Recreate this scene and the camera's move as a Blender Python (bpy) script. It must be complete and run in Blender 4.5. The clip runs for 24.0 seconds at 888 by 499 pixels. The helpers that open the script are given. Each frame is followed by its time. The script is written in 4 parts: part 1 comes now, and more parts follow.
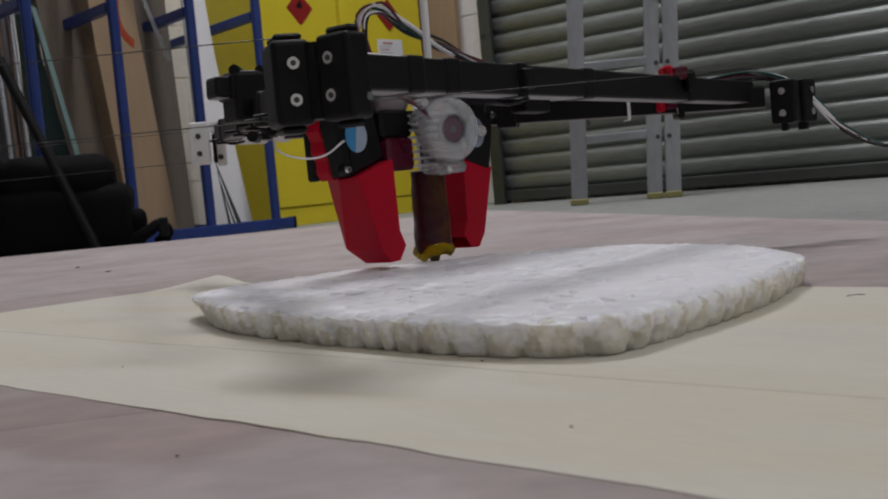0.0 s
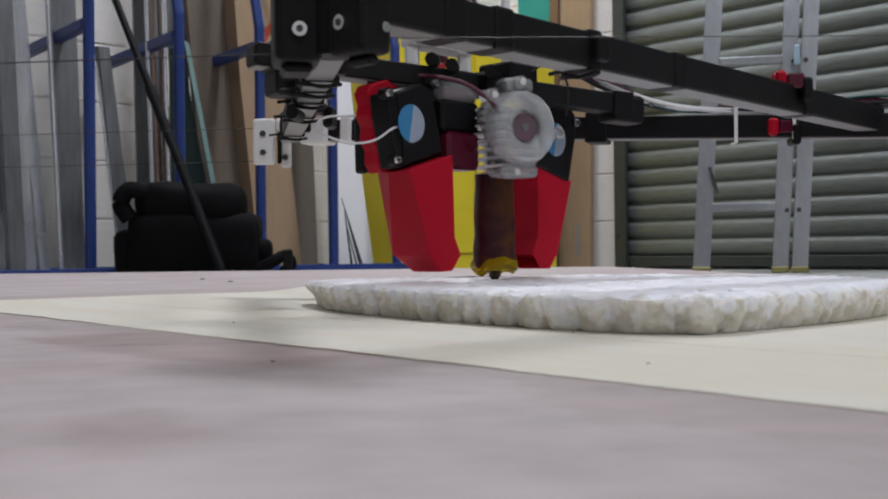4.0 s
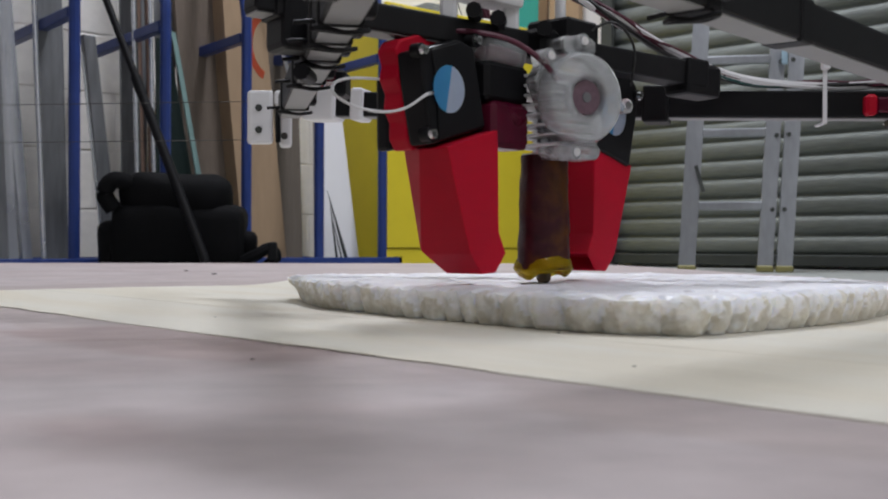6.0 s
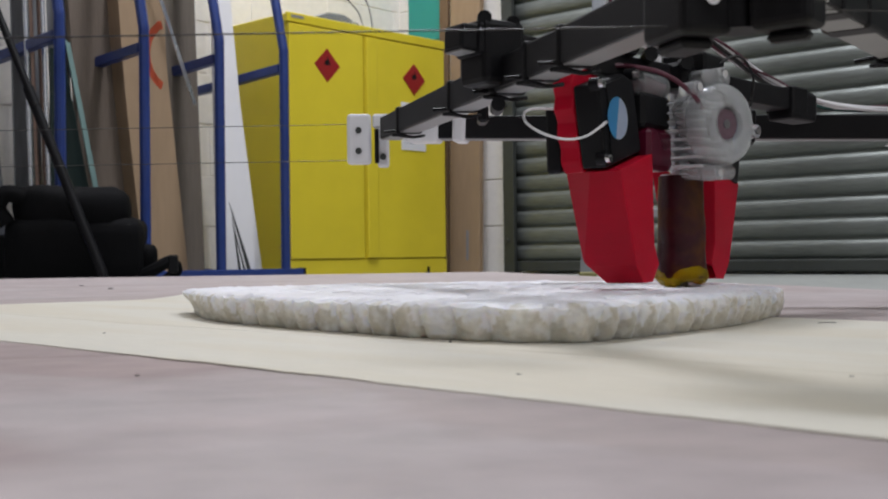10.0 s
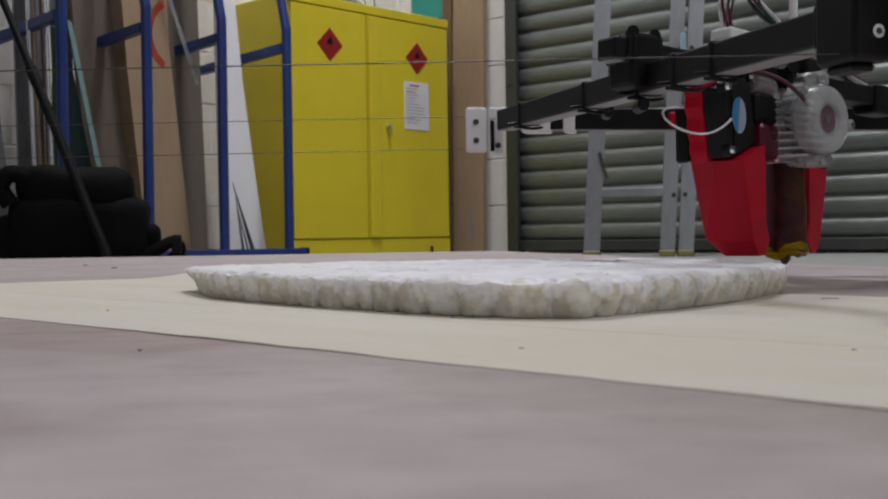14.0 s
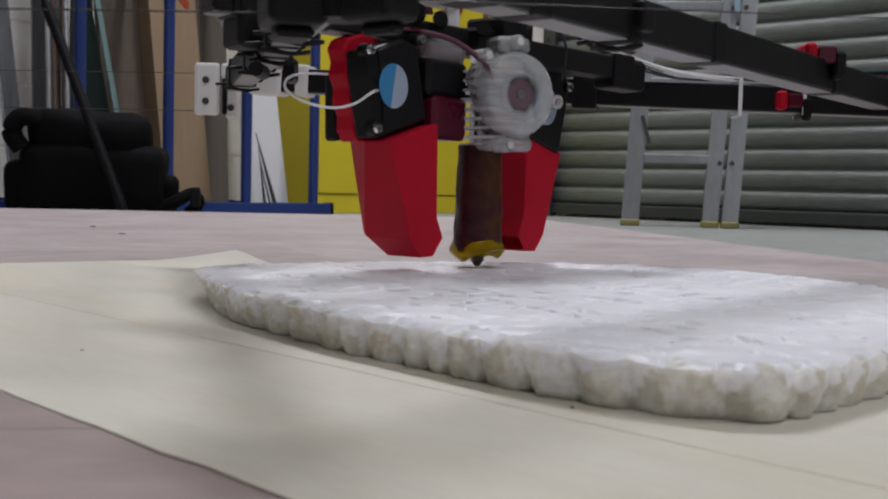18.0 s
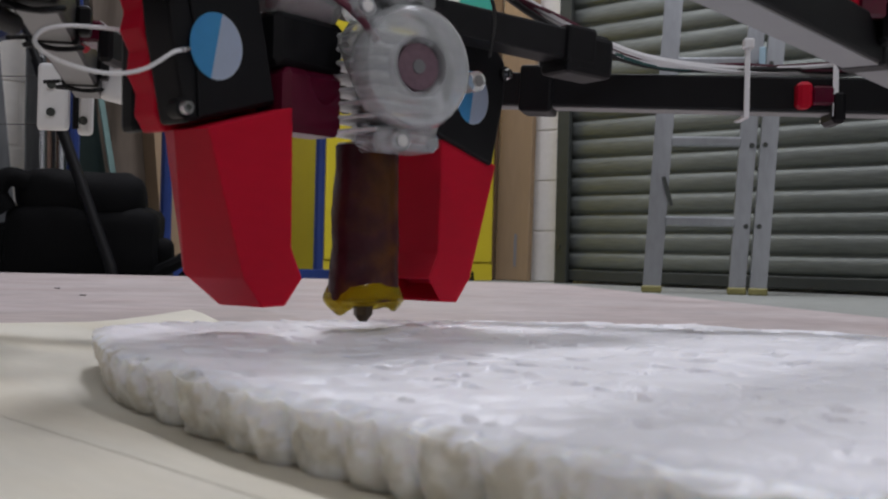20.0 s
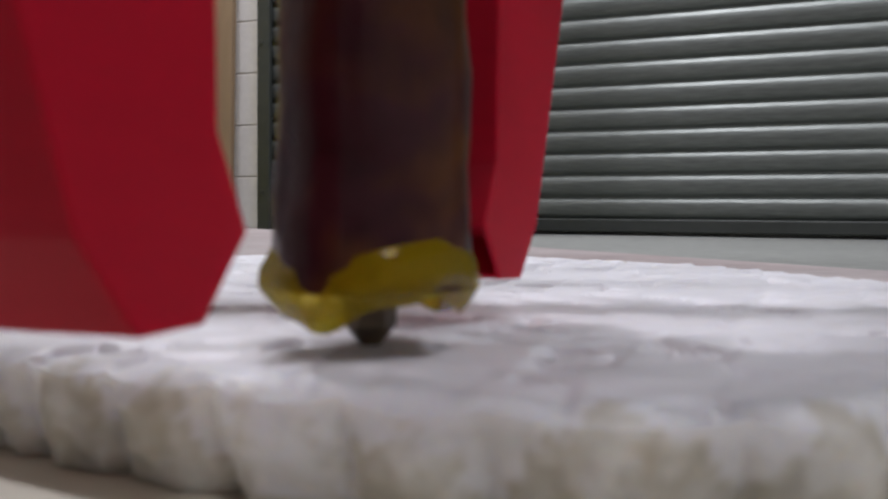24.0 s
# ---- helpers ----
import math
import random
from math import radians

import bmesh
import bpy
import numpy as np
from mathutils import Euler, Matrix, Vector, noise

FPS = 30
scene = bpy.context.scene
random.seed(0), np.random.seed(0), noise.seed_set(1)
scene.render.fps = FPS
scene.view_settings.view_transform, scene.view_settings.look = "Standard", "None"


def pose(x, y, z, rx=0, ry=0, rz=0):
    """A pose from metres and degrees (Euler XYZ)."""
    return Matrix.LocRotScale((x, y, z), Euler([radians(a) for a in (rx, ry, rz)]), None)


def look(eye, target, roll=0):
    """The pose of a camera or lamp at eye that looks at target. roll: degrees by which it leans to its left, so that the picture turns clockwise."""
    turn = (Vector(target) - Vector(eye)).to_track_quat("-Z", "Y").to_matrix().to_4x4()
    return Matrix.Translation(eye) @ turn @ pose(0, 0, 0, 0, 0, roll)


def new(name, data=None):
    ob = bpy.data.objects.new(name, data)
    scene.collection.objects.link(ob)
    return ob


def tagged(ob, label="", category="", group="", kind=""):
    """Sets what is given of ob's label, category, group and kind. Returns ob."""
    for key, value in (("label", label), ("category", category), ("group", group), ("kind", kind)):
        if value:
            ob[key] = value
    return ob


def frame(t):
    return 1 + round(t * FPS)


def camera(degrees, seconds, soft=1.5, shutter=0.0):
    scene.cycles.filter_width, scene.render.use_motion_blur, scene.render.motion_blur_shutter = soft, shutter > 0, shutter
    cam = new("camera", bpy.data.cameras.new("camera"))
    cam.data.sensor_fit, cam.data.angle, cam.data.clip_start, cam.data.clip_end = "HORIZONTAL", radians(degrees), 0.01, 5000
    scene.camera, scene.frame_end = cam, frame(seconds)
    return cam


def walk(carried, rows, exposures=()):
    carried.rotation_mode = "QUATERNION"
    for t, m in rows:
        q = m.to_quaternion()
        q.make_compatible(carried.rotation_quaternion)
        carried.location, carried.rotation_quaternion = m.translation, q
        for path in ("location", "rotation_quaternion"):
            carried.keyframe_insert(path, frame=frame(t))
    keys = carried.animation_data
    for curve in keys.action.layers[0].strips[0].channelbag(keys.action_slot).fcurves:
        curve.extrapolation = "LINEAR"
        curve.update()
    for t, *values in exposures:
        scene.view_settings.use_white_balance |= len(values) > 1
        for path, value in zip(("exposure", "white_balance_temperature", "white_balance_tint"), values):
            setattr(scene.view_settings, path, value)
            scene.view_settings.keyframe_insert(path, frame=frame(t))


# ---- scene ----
cam = camera(43.0, 24.0, 2.0)
cam.data.dof.use_dof = True
cam.data.dof.focus_distance = 0.95
cam.data.dof.aperture_fstop = cam.data.lens / 1.7

PATH = [
    (0, (-0.0099, -0.5842, 0.1272), (0.0139, 1.4119, 0.0057), -5.21),
    (0.5, (0.0005, -0.5897, 0.1134), (-0.0078, 1.4101, 0.0831), -5.54),
    (1, (0.0024, -0.6045, 0.1008), (-0.0621, 1.3942, 0.1331), -4.56),
    (1.5, (0.0008, -0.6090, 0.0932), (-0.1140, 1.3873, 0.1345), -3.37),
    (2, (-0.0004, -0.6099, 0.0868), (-0.1221, 1.3856, 0.1410), -1.07),
    (2.5, (-0.0000, -0.6060, 0.0828), (-0.1195, 1.3889, 0.1598), -1.79),
    (3, (-0.0020, -0.6014, 0.0786), (-0.1673, 1.3916, 0.0956), -0.56),
    (3.5, (-0.0021, -0.6062, 0.0790), (-0.1878, 1.3851, 0.0883), -0.57),
    (5.5, (-0.0015, -0.6029, 0.0786), (-0.1606, 1.3907, 0.0712), -0.39),
    (6, (-0.0022, -0.5988, 0.0804), (-0.1607, 1.3949, 0.0765), 0.17),
    (6.5, (-0.0011, -0.6030, 0.0817), (-0.1524, 1.3907, 0.1289), -0.44),
    (7, (0.0001, -0.6030, 0.0834), (-0.1266, 1.3915, 0.1611), -0.49),
    (7.5, (0.0012, -0.5993, 0.0820), (-0.1076, 1.3965, 0.1531), -0.34),
    (8, (0.0018, -0.5999, 0.0819), (-0.0862, 1.3979, 0.1161), -0.30),
    (8.5, (0.0016, -0.5989, 0.0818), (-0.0659, 1.3998, 0.1067), -0.35),
    (9, (0.0036, -0.6003, 0.0815), (-0.0417, 1.3991, 0.1011), -0.61),
    (9.5, (0.0047, -0.6004, 0.0810), (-0.0161, 1.3994, 0.0972), -0.63),
    (10, (0.0054, -0.6014, 0.0810), (0.0128, 1.3985, 0.0933), -0.67),
    (10.5, (0.0057, -0.6030, 0.0799), (0.0369, 1.3967, 0.0737), -0.72),
    (12.5, (0.0054, -0.6054, 0.0793), (0.0721, 1.3931, 0.0439), -0.67),
    (13, (0.0053, -0.6041, 0.0792), (0.0341, 1.3955, 0.0524), -0.74),
    (13.5, (0.0056, -0.6008, 0.0790), (0.0108, 1.3991, 0.0557), -0.84),
    (14, (0.0059, -0.6013, 0.0790), (0.0066, 1.3986, 0.0558), -0.79),
    (14.5, (0.0059, -0.6014, 0.0790), (0.0067, 1.3985, 0.0558), -0.83),
    (15, (0.0059, -0.6002, 0.0788), (0.0073, 1.3996, 0.0557), -0.78),
    (15.5, (0.0058, -0.6006, 0.0788), (0.0077, 1.3993, 0.0556), -0.79),
    (16, (0.0056, -0.6009, 0.0792), (0.0066, 1.3989, 0.0542), -0.88),
    (16.5, (-0.0021, -0.5809, 0.0861), (-0.0437, 1.4185, 0.0642), -0.56),
    (17, (-0.0179, -0.5329, 0.1002), (-0.0906, 1.4639, 0.0150), 1.33),
    (17.5, (-0.0301, -0.4696, 0.1142), (-0.0549, 1.5271, 0.0021), 1.42),
    (19.5, (-0.0194, -0.2938, 0.0965), (-0.1004, 1.7043, 0.0660), 1.24),
    (20, (-0.0220, -0.2285, 0.0927), (-0.0835, 1.7705, 0.1074), 1.33),
    (20.5, (-0.0197, -0.1978, 0.0866), (0.0319, 1.8015, 0.0776), 2.23),
    (21, (-0.0119, -0.1737, 0.0844), (0.0865, 1.8238, 0.1037), 1.46),
    (21.5, (-0.0113, -0.1785, 0.0818), (0.1746, 1.8123, 0.0351), 1.14),
    (22, (-0.0107, -0.1848, 0.0818), (0.2742, 1.7936, 0.0120), 0.75),
    (22.5, (-0.0124, -0.1911, 0.0826), (0.4099, 1.7625, 0.0107), 1.58),
    (23, (-0.0103, -0.1886, 0.0817), (0.4471, 1.7571, 0.0105), -0.14),
    (23.5, (-0.0102, -0.1869, 0.0811), (0.4474, 1.7589, 0.0183), 0.44),
    (24, (-0.0106, -0.1884, 0.0822), (0.4443, 1.7577, 0.0126), 0.34),
]
EXPOSURES = [(0, -0.21, 6550, 10), (1.5, 0.25, 6300, 9), (3, 0.39, 6250, 9), (6, 0.46, 6250, 9), (7, 0.58, 6250, 9), (9, 0.53, 6300, 9), (10, 0.44, 6350, 9), (13, 0.01, 6500, 10), (16.5, 0.11, 6450, 10),
             (17.5, 0.16, 6400, 10), (21, 0.16, 6350, 11), (22, 0.1, 6400, 11), (23, 0.1, 6400, 11), (24, 0.3, 6400, 12)]

walk(cam, [(t, look(eye, target, roll)) for t, eye, target, roll in PATH], EXPOSURES)

HEAD = [
    (0, -0.0067, 0.4129, 0.0551),
    (0.5, -0.0486, 0.4349, 0.0550),
    (1, -0.0907, 0.4345, 0.0557),
    (1.5, -0.1045, 0.4359, 0.0570),
    (2, -0.0916, 0.4417, 0.0567),
    (2.5, -0.0824, 0.4081, 0.0568),
    (3, -0.0675, 0.3652, 0.0580),
    (3.5, -0.0549, 0.3159, 0.0578),
    (5.5, -0.0081, 0.1564, 0.0553),
    (6, 0.0042, 0.1211, 0.0566),
    (6.5, 0.0166, 0.0751, 0.0558),
    (7, 0.0295, 0.0340, 0.0560),
    (7.5, 0.0426, 0.0294, 0.0554),
    (8, 0.0715, 0.0667, 0.0563),
    (8.5, 0.0976, 0.0997, 0.0550),
    (9, 0.1259, 0.1327, 0.0548),
    (9.5, 0.1479, 0.1612, 0.0547),
    (10, 0.1762, 0.1956, 0.0538),
    (10.5, 0.2028, 0.2213, 0.0529),
    (12.5, 0.2851, 0.3025, 0.0536),
    (13, 0.2607, 0.2892, 0.0537),
    (13.5, 0.2650, 0.3128, 0.0536),
    (14, 0.2860, 0.3240, 0.0525),
    (14.5, 0.2610, 0.3449, 0.0556),
    (15, 0.2156, 0.3356, 0.0542),
    (15.5, 0.1757, 0.3381, 0.0550),
    (16, 0.1336, 0.3425, 0.0554),
    (16.5, 0.0947, 0.3426, 0.0567),
    (17, 0.0562, 0.3641, 0.0556),
    (17.5, 0.0194, 0.3649, 0.0568),
    (19.5, -0.0891, 0.2779, 0.0627),
    (20, -0.0756, 0.2996, 0.0619),
    (20.5, -0.0681, 0.2987, 0.0608),
    (21, -0.0526, 0.2481, 0.0610),
    (21.5, -0.0404, 0.2064, 0.0597),
    (22, -0.0277, 0.1634, 0.0592),
    (22.5, -0.0151, 0.1195, 0.0598),
    (23, -0.0010, 0.0730, 0.0588),
    (23.5, 0.0119, 0.0350, 0.0583),
    (24, 0.0213, 0.0037, 0.0589),
]

# ---- world, lights ----
world = bpy.data.worlds.new("hall_air")
scene.world = world
world.use_nodes = True
world.node_tree.nodes["Background"].inputs[0].default_value = (0.80, 0.86, 0.95, 1)
world.node_tree.nodes["Background"].inputs[1].default_value = 0.03


def strip_lamp(x, y, z, power, sx=1.5, sy=0.25, turn=0.0):
    data = bpy.data.lights.new("ceiling_lamp", "AREA")
    data.shape, data.size, data.size_y, data.energy, data.color = "RECTANGLE", sx, sy, power, (0.975, 0.97, 1.035)
    ob = new("ceiling_lamp", data)
    ob.matrix_world = pose(x, y, z, 0, 0, turn)
    return ob


strip_lamp(0.0, 2.75, 3.9, 96, 1.5, 0.35, -42)
strip_lamp(-2.4, 0.0, 4.2, 6, 1.6, 0.5, -42)
strip_lamp(3.0, -0.6, 4.2, 46, 1.6, 0.5, -42)
strip_lamp(0.6, -3.4, 4.2, 48, 1.6, 0.5, -42)

# ---- materials ----


def material(name, color, rough=0.5, metal=0.0, vary=0.12, grain=40.0, big=3.0, bump=0.0, bump_scale=200.0, tint=None, spec=0.5,
             stretch=(1, 1, 1), transmission=0.0, ior=1.45, coat=0.0, mix_scale=None, mix_edge=(0.45, 0.6), sss=0.0):
    """A surface with variation at two scales, on object coordinates in metres."""
    m = bpy.data.materials.new(name)
    m.use_nodes = True
    nt = m.node_tree
    bsdf = nt.nodes["Principled BSDF"]
    tc = nt.nodes.new("ShaderNodeTexCoord")
    mp = nt.nodes.new("ShaderNodeMapping")
    mp.inputs["Scale"].default_value = stretch
    nt.links.new(tc.outputs["Object"], mp.inputs["Vector"])
    n1 = nt.nodes.new("ShaderNodeTexNoise")
    n1.inputs["Scale"].default_value, n1.inputs["Detail"].default_value = grain, 4
    n2 = nt.nodes.new("ShaderNodeTexNoise")
    n2.inputs["Scale"].default_value, n2.inputs["Detail"].default_value = big, 3
    for n in (n1, n2):
        nt.links.new(mp.outputs["Vector"], n.inputs["Vector"])
    add = nt.nodes.new("ShaderNodeMath")
    add.operation = "ADD"
    nt.links.new(n1.outputs["Fac"], add.inputs[0])
    nt.links.new(n2.outputs["Fac"], add.inputs[1])
    rng = nt.nodes.new("ShaderNodeMapRange")
    rng.inputs["From Min"].default_value, rng.inputs["From Max"].default_value = 0.6, 1.4
    rng.inputs["To Min"].default_value, rng.inputs["To Max"].default_value = 1 - vary, 1 + vary
    nt.links.new(add.outputs[0], rng.inputs["Value"])
    hsv = nt.nodes.new("ShaderNodeHueSaturation")
    hsv.inputs["Color"].default_value = (*color, 1)
    if tint:
        n3 = nt.nodes.new("ShaderNodeTexNoise")
        n3.inputs["Scale"].default_value, n3.inputs["Detail"].default_value = mix_scale or big, 5
        nt.links.new(mp.outputs["Vector"], n3.inputs["Vector"])
        r3 = nt.nodes.new("ShaderNodeMapRange")
        r3.inputs["From Min"].default_value, r3.inputs["From Max"].default_value = mix_edge
        nt.links.new(n3.outputs["Fac"], r3.inputs["Value"])
        mx = nt.nodes.new("ShaderNodeMix")
        mx.data_type = "RGBA"
        mx.inputs[6].default_value, mx.inputs[7].default_value = (*color, 1), (*tint, 1)
        nt.links.new(r3.outputs["Result"], mx.inputs[0])
        nt.links.new(mx.outputs[2], hsv.inputs["Color"])
    nt.links.new(rng.outputs["Result"], hsv.inputs["Value"])
    nt.links.new(hsv.outputs["Color"], bsdf.inputs["Base Color"])
    rr2 = nt.nodes.new("ShaderNodeMapRange")
    rr2.inputs["From Min"].default_value, rr2.inputs["From Max"].default_value = 0.3, 0.7
    rr2.inputs["To Min"].default_value, rr2.inputs["To Max"].default_value = max(0.02, rough - 0.08), min(1, rough + 0.08)
    nt.links.new(n2.outputs["Fac"], rr2.inputs["Value"])
    nt.links.new(rr2.outputs["Result"], bsdf.inputs["Roughness"])
    bsdf.inputs["Metallic"].default_value = metal
    bsdf.inputs["Specular IOR Level"].default_value = spec
    bsdf.inputs["IOR"].default_value = ior
    bsdf.inputs["Transmission Weight"].default_value = transmission
    bsdf.inputs["Coat Weight"].default_value = coat
    if sss:
        bsdf.inputs["Subsurface Weight"].default_value = sss
        bsdf.inputs["Subsurface Radius"].default_value = (1.0, 0.9, 0.75)
        bsdf.inputs["Subsurface Scale"].default_value = 0.006
    if bump:
        n4 = nt.nodes.new("ShaderNodeTexNoise")
        n4.inputs["Scale"].default_value, n4.inputs["Detail"].default_value = bump_scale, 4
        nt.links.new(mp.outputs["Vector"], n4.inputs["Vector"])
        bp = nt.nodes.new("ShaderNodeBump")
        bp.inputs["Strength"].default_value, bp.inputs["Distance"].default_value = bump, 0.002
        nt.links.new(n4.outputs["Fac"], bp.inputs["Height"])
        nt.links.new(bp.outputs["Normal"], bsdf.inputs["Normal"])
    return m


M_CONCRETE = material("concrete", (0.30, 0.31, 0.29), 0.55, vary=0.2, grain=25, big=1.2, bump=0.15, bump_scale=120)
M_PLY = material("plywood", (0.44, 0.387, 0.38), 0.6, vary=0.20, grain=34, big=9, stretch=(1, 1.3, 1), tint=(0.38, 0.31, 0.30), mix_scale=5, mix_edge=(0.42, 0.70), bump=0.12, bump_scale=160)


def bare_band(m, ways, sway=0.22, color=(0.385, 0.325, 0.31)):
    """Browner bare wood in an uneven patch round the pale sheet; ways are (direction, low, high, softness) in the board's own coordinates."""
    nt = m.node_tree
    tc = nt.nodes.new("ShaderNodeTexCoord")
    wob = nt.nodes.new("ShaderNodeTexNoise")
    wob.inputs["Scale"].default_value, wob.inputs["Detail"].default_value = 4.5, 4
    nt.links.new(tc.outputs["Object"], wob.inputs["Vector"])
    total = None
    for way, low, high, soft in ways:
        dot = nt.nodes.new("ShaderNodeVectorMath")
        dot.operation = "DOT_PRODUCT"
        dot.inputs[1].default_value = (way[0], way[1], 0)
        nt.links.new(tc.outputs["Object"], dot.inputs[0])
        add = nt.nodes.new("ShaderNodeMath")
        add.operation = "MULTIPLY_ADD"
        nt.links.new(wob.outputs["Fac"], add.inputs[0])
        add.inputs[1].default_value = sway
        nt.links.new(dot.outputs["Value"], add.inputs[2])
        for lo, hi in ((low - soft, low + soft), (high + soft, high - soft)):
            r = nt.nodes.new("ShaderNodeMapRange")
            r.interpolation_type = "SMOOTHSTEP"
            r.inputs["From Min"].default_value, r.inputs["From Max"].default_value = lo + sway / 2, hi + sway / 2
            nt.links.new(add.outputs[0], r.inputs["Value"])
            if total is None:
                total = r.outputs["Result"]
            else:
                mul = nt.nodes.new("ShaderNodeMath")
                mul.operation = "MULTIPLY"
                nt.links.new(total, mul.inputs[0])
                nt.links.new(r.outputs["Result"], mul.inputs[1])
                total = mul.outputs[0]
    hsv = next(n for n in nt.nodes if n.type == "HUE_SAT")
    was = hsv.inputs["Color"].links[0].from_socket
    mx = nt.nodes.new("ShaderNodeMix")
    mx.data_type = "RGBA"
    nt.links.new(total, mx.inputs[0])
    nt.links.new(was, mx.inputs[6])
    mx.inputs[7].default_value = (*color, 1)
    nt.links.new(mx.outputs[2], hsv.inputs["Color"])


M_SHEET = material("pale_veneer", (0.69, 0.66, 0.56), 0.6, vary=0.05, grain=50, big=3, stretch=(5, 1, 1), tint=(0.66, 0.615, 0.50), mix_scale=3, bump=0.06)
M_WALL = material("painted_block", (0.81, 0.78, 0.735), 0.7, vary=0.08, grain=30, big=1.5, bump=0.4, bump_scale=150)
M_YELLOW = material("yellow_paint", (0.68, 0.55, 0.03), 0.38, vary=0.06, grain=8, big=1.5, bump=0.03, bump_scale=60)
M_BLUE = material("blue_paint", (0.016, 0.038, 0.17), 0.4, vary=0.18, grain=30, big=3)
M_GALV = material("galvanised_steel", (0.19, 0.205, 0.192), 0.52, metal=0.75, vary=0.28, grain=45, big=3, stretch=(0.4, 1, 4), bump=0.35, bump_scale=30)
M_STEEL = material("bare_steel", (0.74, 0.76, 0.80), 0.28, metal=0.85, vary=0.2, grain=20, big=2, stretch=(1, 1, 0.2))
M_ALU = material("aluminium", (0.36, 0.375, 0.40), 0.34, metal=0.8, vary=0.15, grain=60, big=4, stretch=(1, 1, 0.3))
M_GUIDE = material("guide_rail_paint", (0.055, 0.06, 0.055), 0.5, metal=0.3, vary=0.15, grain=20, big=2)
M_CARD = material("cardboard", (0.33, 0.23, 0.14), 0.8, vary=0.12, grain=40, big=2, stretch=(1, 1, 0.2))
# the box's left side, its shade put into a darker brown
M_SHADEDCARD = material("shaded_card_side", (0.14, 0.11, 0.085), 0.75, vary=0.25, grain=40, big=3, stretch=(4, 4, 0.3))
M_WHITEBOARD = material("white_laminate", (0.84, 0.83, 0.84), 0.45, vary=0.04, grain=10, big=1)
M_BLACKCLOTH = material("black_nylon", (0.0035, 0.0035, 0.004), 0.75, vary=0.3, grain=80, big=4, bump=0.4, bump_scale=400, spec=0.12)
M_BLACK = material("black_plastic", (0.006, 0.006, 0.007), 0.5, vary=0.2, grain=60, big=6, bump=0.05, bump_scale=800, spec=0.22)
M_TUBE = material("black_carbon_tube", (0.008, 0.008, 0.009), 0.5, vary=0.2, grain=90, big=6, spec=0.22)
M_RED = material("red_plastic", (0.42, 0.004, 0.021), 0.5, vary=0.06, grain=60, big=6, bump=0.10, bump_scale=900, stretch=(1, 1, 6), spec=0.16, sss=0.45)
M_WHITE = material("white_plastic", (0.75, 0.75, 0.76), 0.45, vary=0.05, grain=40, big=5)
M_PRINT = material("white_print", (0.87, 0.865, 0.90), 0.42, vary=0.08, grain=130, big=28, bump=0.60, bump_scale=300, stretch=(0.16, 1, 1), sss=0.15)
M_GREYWOOD = material("grey_weathered_board", (0.125, 0.105, 0.085), 0.75, vary=0.2, grain=40, big=3, stretch=(4, 4, 0.3))
M_BROWNTUBE = material("rusty_tube", (0.20, 0.13, 0.10), 0.5, metal=0.4, vary=0.2, grain=30)
M_DIAMOND = material("dark_red_vinyl", (0.27, 0.012, 0.012), 0.4, vary=0.05, grain=30)
M_TEAL = material("teal_board", (0.03, 0.30, 0.26), 0.5, vary=0.05, grain=10)
M_DARKTEAL = material("dark_teal_wire", (0.01, 0.08, 0.07), 0.4)
M_SCREW = material("zinc_screw", (0.72, 0.72, 0.74), 0.22, metal=1.0, vary=0.1)
M_BRASS = material("burnt_brass", (0.10, 0.075, 0.05), 0.45, metal=0.6, vary=0.3, grain=300)
M_KAPTON = material("kapton_tape", (0.72, 0.56, 0.03), 0.12, vary=0.1, grain=60, transmission=0.8, ior=1.25)
M_SILICONE = material("heater_wrap", (0.040, 0.010, 0.014), 0.35, vary=0.35, grain=160, big=40, tint=(0.075, 0.026, 0.006), mix_scale=38, mix_edge=(0.46, 0.62), spec=0.10, bump=0.35, bump_scale=120, coat=0.22)
M_SILICONE.node_tree.nodes["Principled BSDF"].inputs["Coat Roughness"].default_value = 0.05
M_CLEAR = material("clear_polycarbonate", (0.93, 0.95, 0.96), 0.17, vary=0.03, transmission=0.80, ior=1.38, bump=0.08, bump_scale=90)
M_STICK_B = material("sticker_blue", (0.10, 0.42, 0.76), 0.4, vary=0.05, grain=200, big=60)
M_STICK_W = material("sticker_pale", (0.62, 0.70, 0.84), 0.4, vary=0.05, grain=200, big=60)
M_PLUM = material("plum_wire", (0.09, 0.012, 0.03), 0.4)
M_BLACKWIRE = material("black_wire", (0.015, 0.015, 0.015), 0.4)

M_CEIL = material("ceiling_paint", (0.55, 0.55, 0.53), 0.8, vary=0.05, grain=10)
M_CRUMB = material("dark_crumb", (0.05, 0.045, 0.035), 0.7)
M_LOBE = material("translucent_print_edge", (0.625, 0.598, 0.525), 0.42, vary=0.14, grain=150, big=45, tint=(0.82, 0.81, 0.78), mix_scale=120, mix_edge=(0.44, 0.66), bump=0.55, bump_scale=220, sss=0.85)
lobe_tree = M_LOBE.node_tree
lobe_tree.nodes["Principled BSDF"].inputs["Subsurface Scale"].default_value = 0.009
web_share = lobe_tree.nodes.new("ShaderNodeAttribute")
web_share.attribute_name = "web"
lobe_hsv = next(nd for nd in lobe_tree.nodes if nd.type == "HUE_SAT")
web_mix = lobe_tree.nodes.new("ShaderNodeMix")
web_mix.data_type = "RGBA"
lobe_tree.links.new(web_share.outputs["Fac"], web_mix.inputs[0])
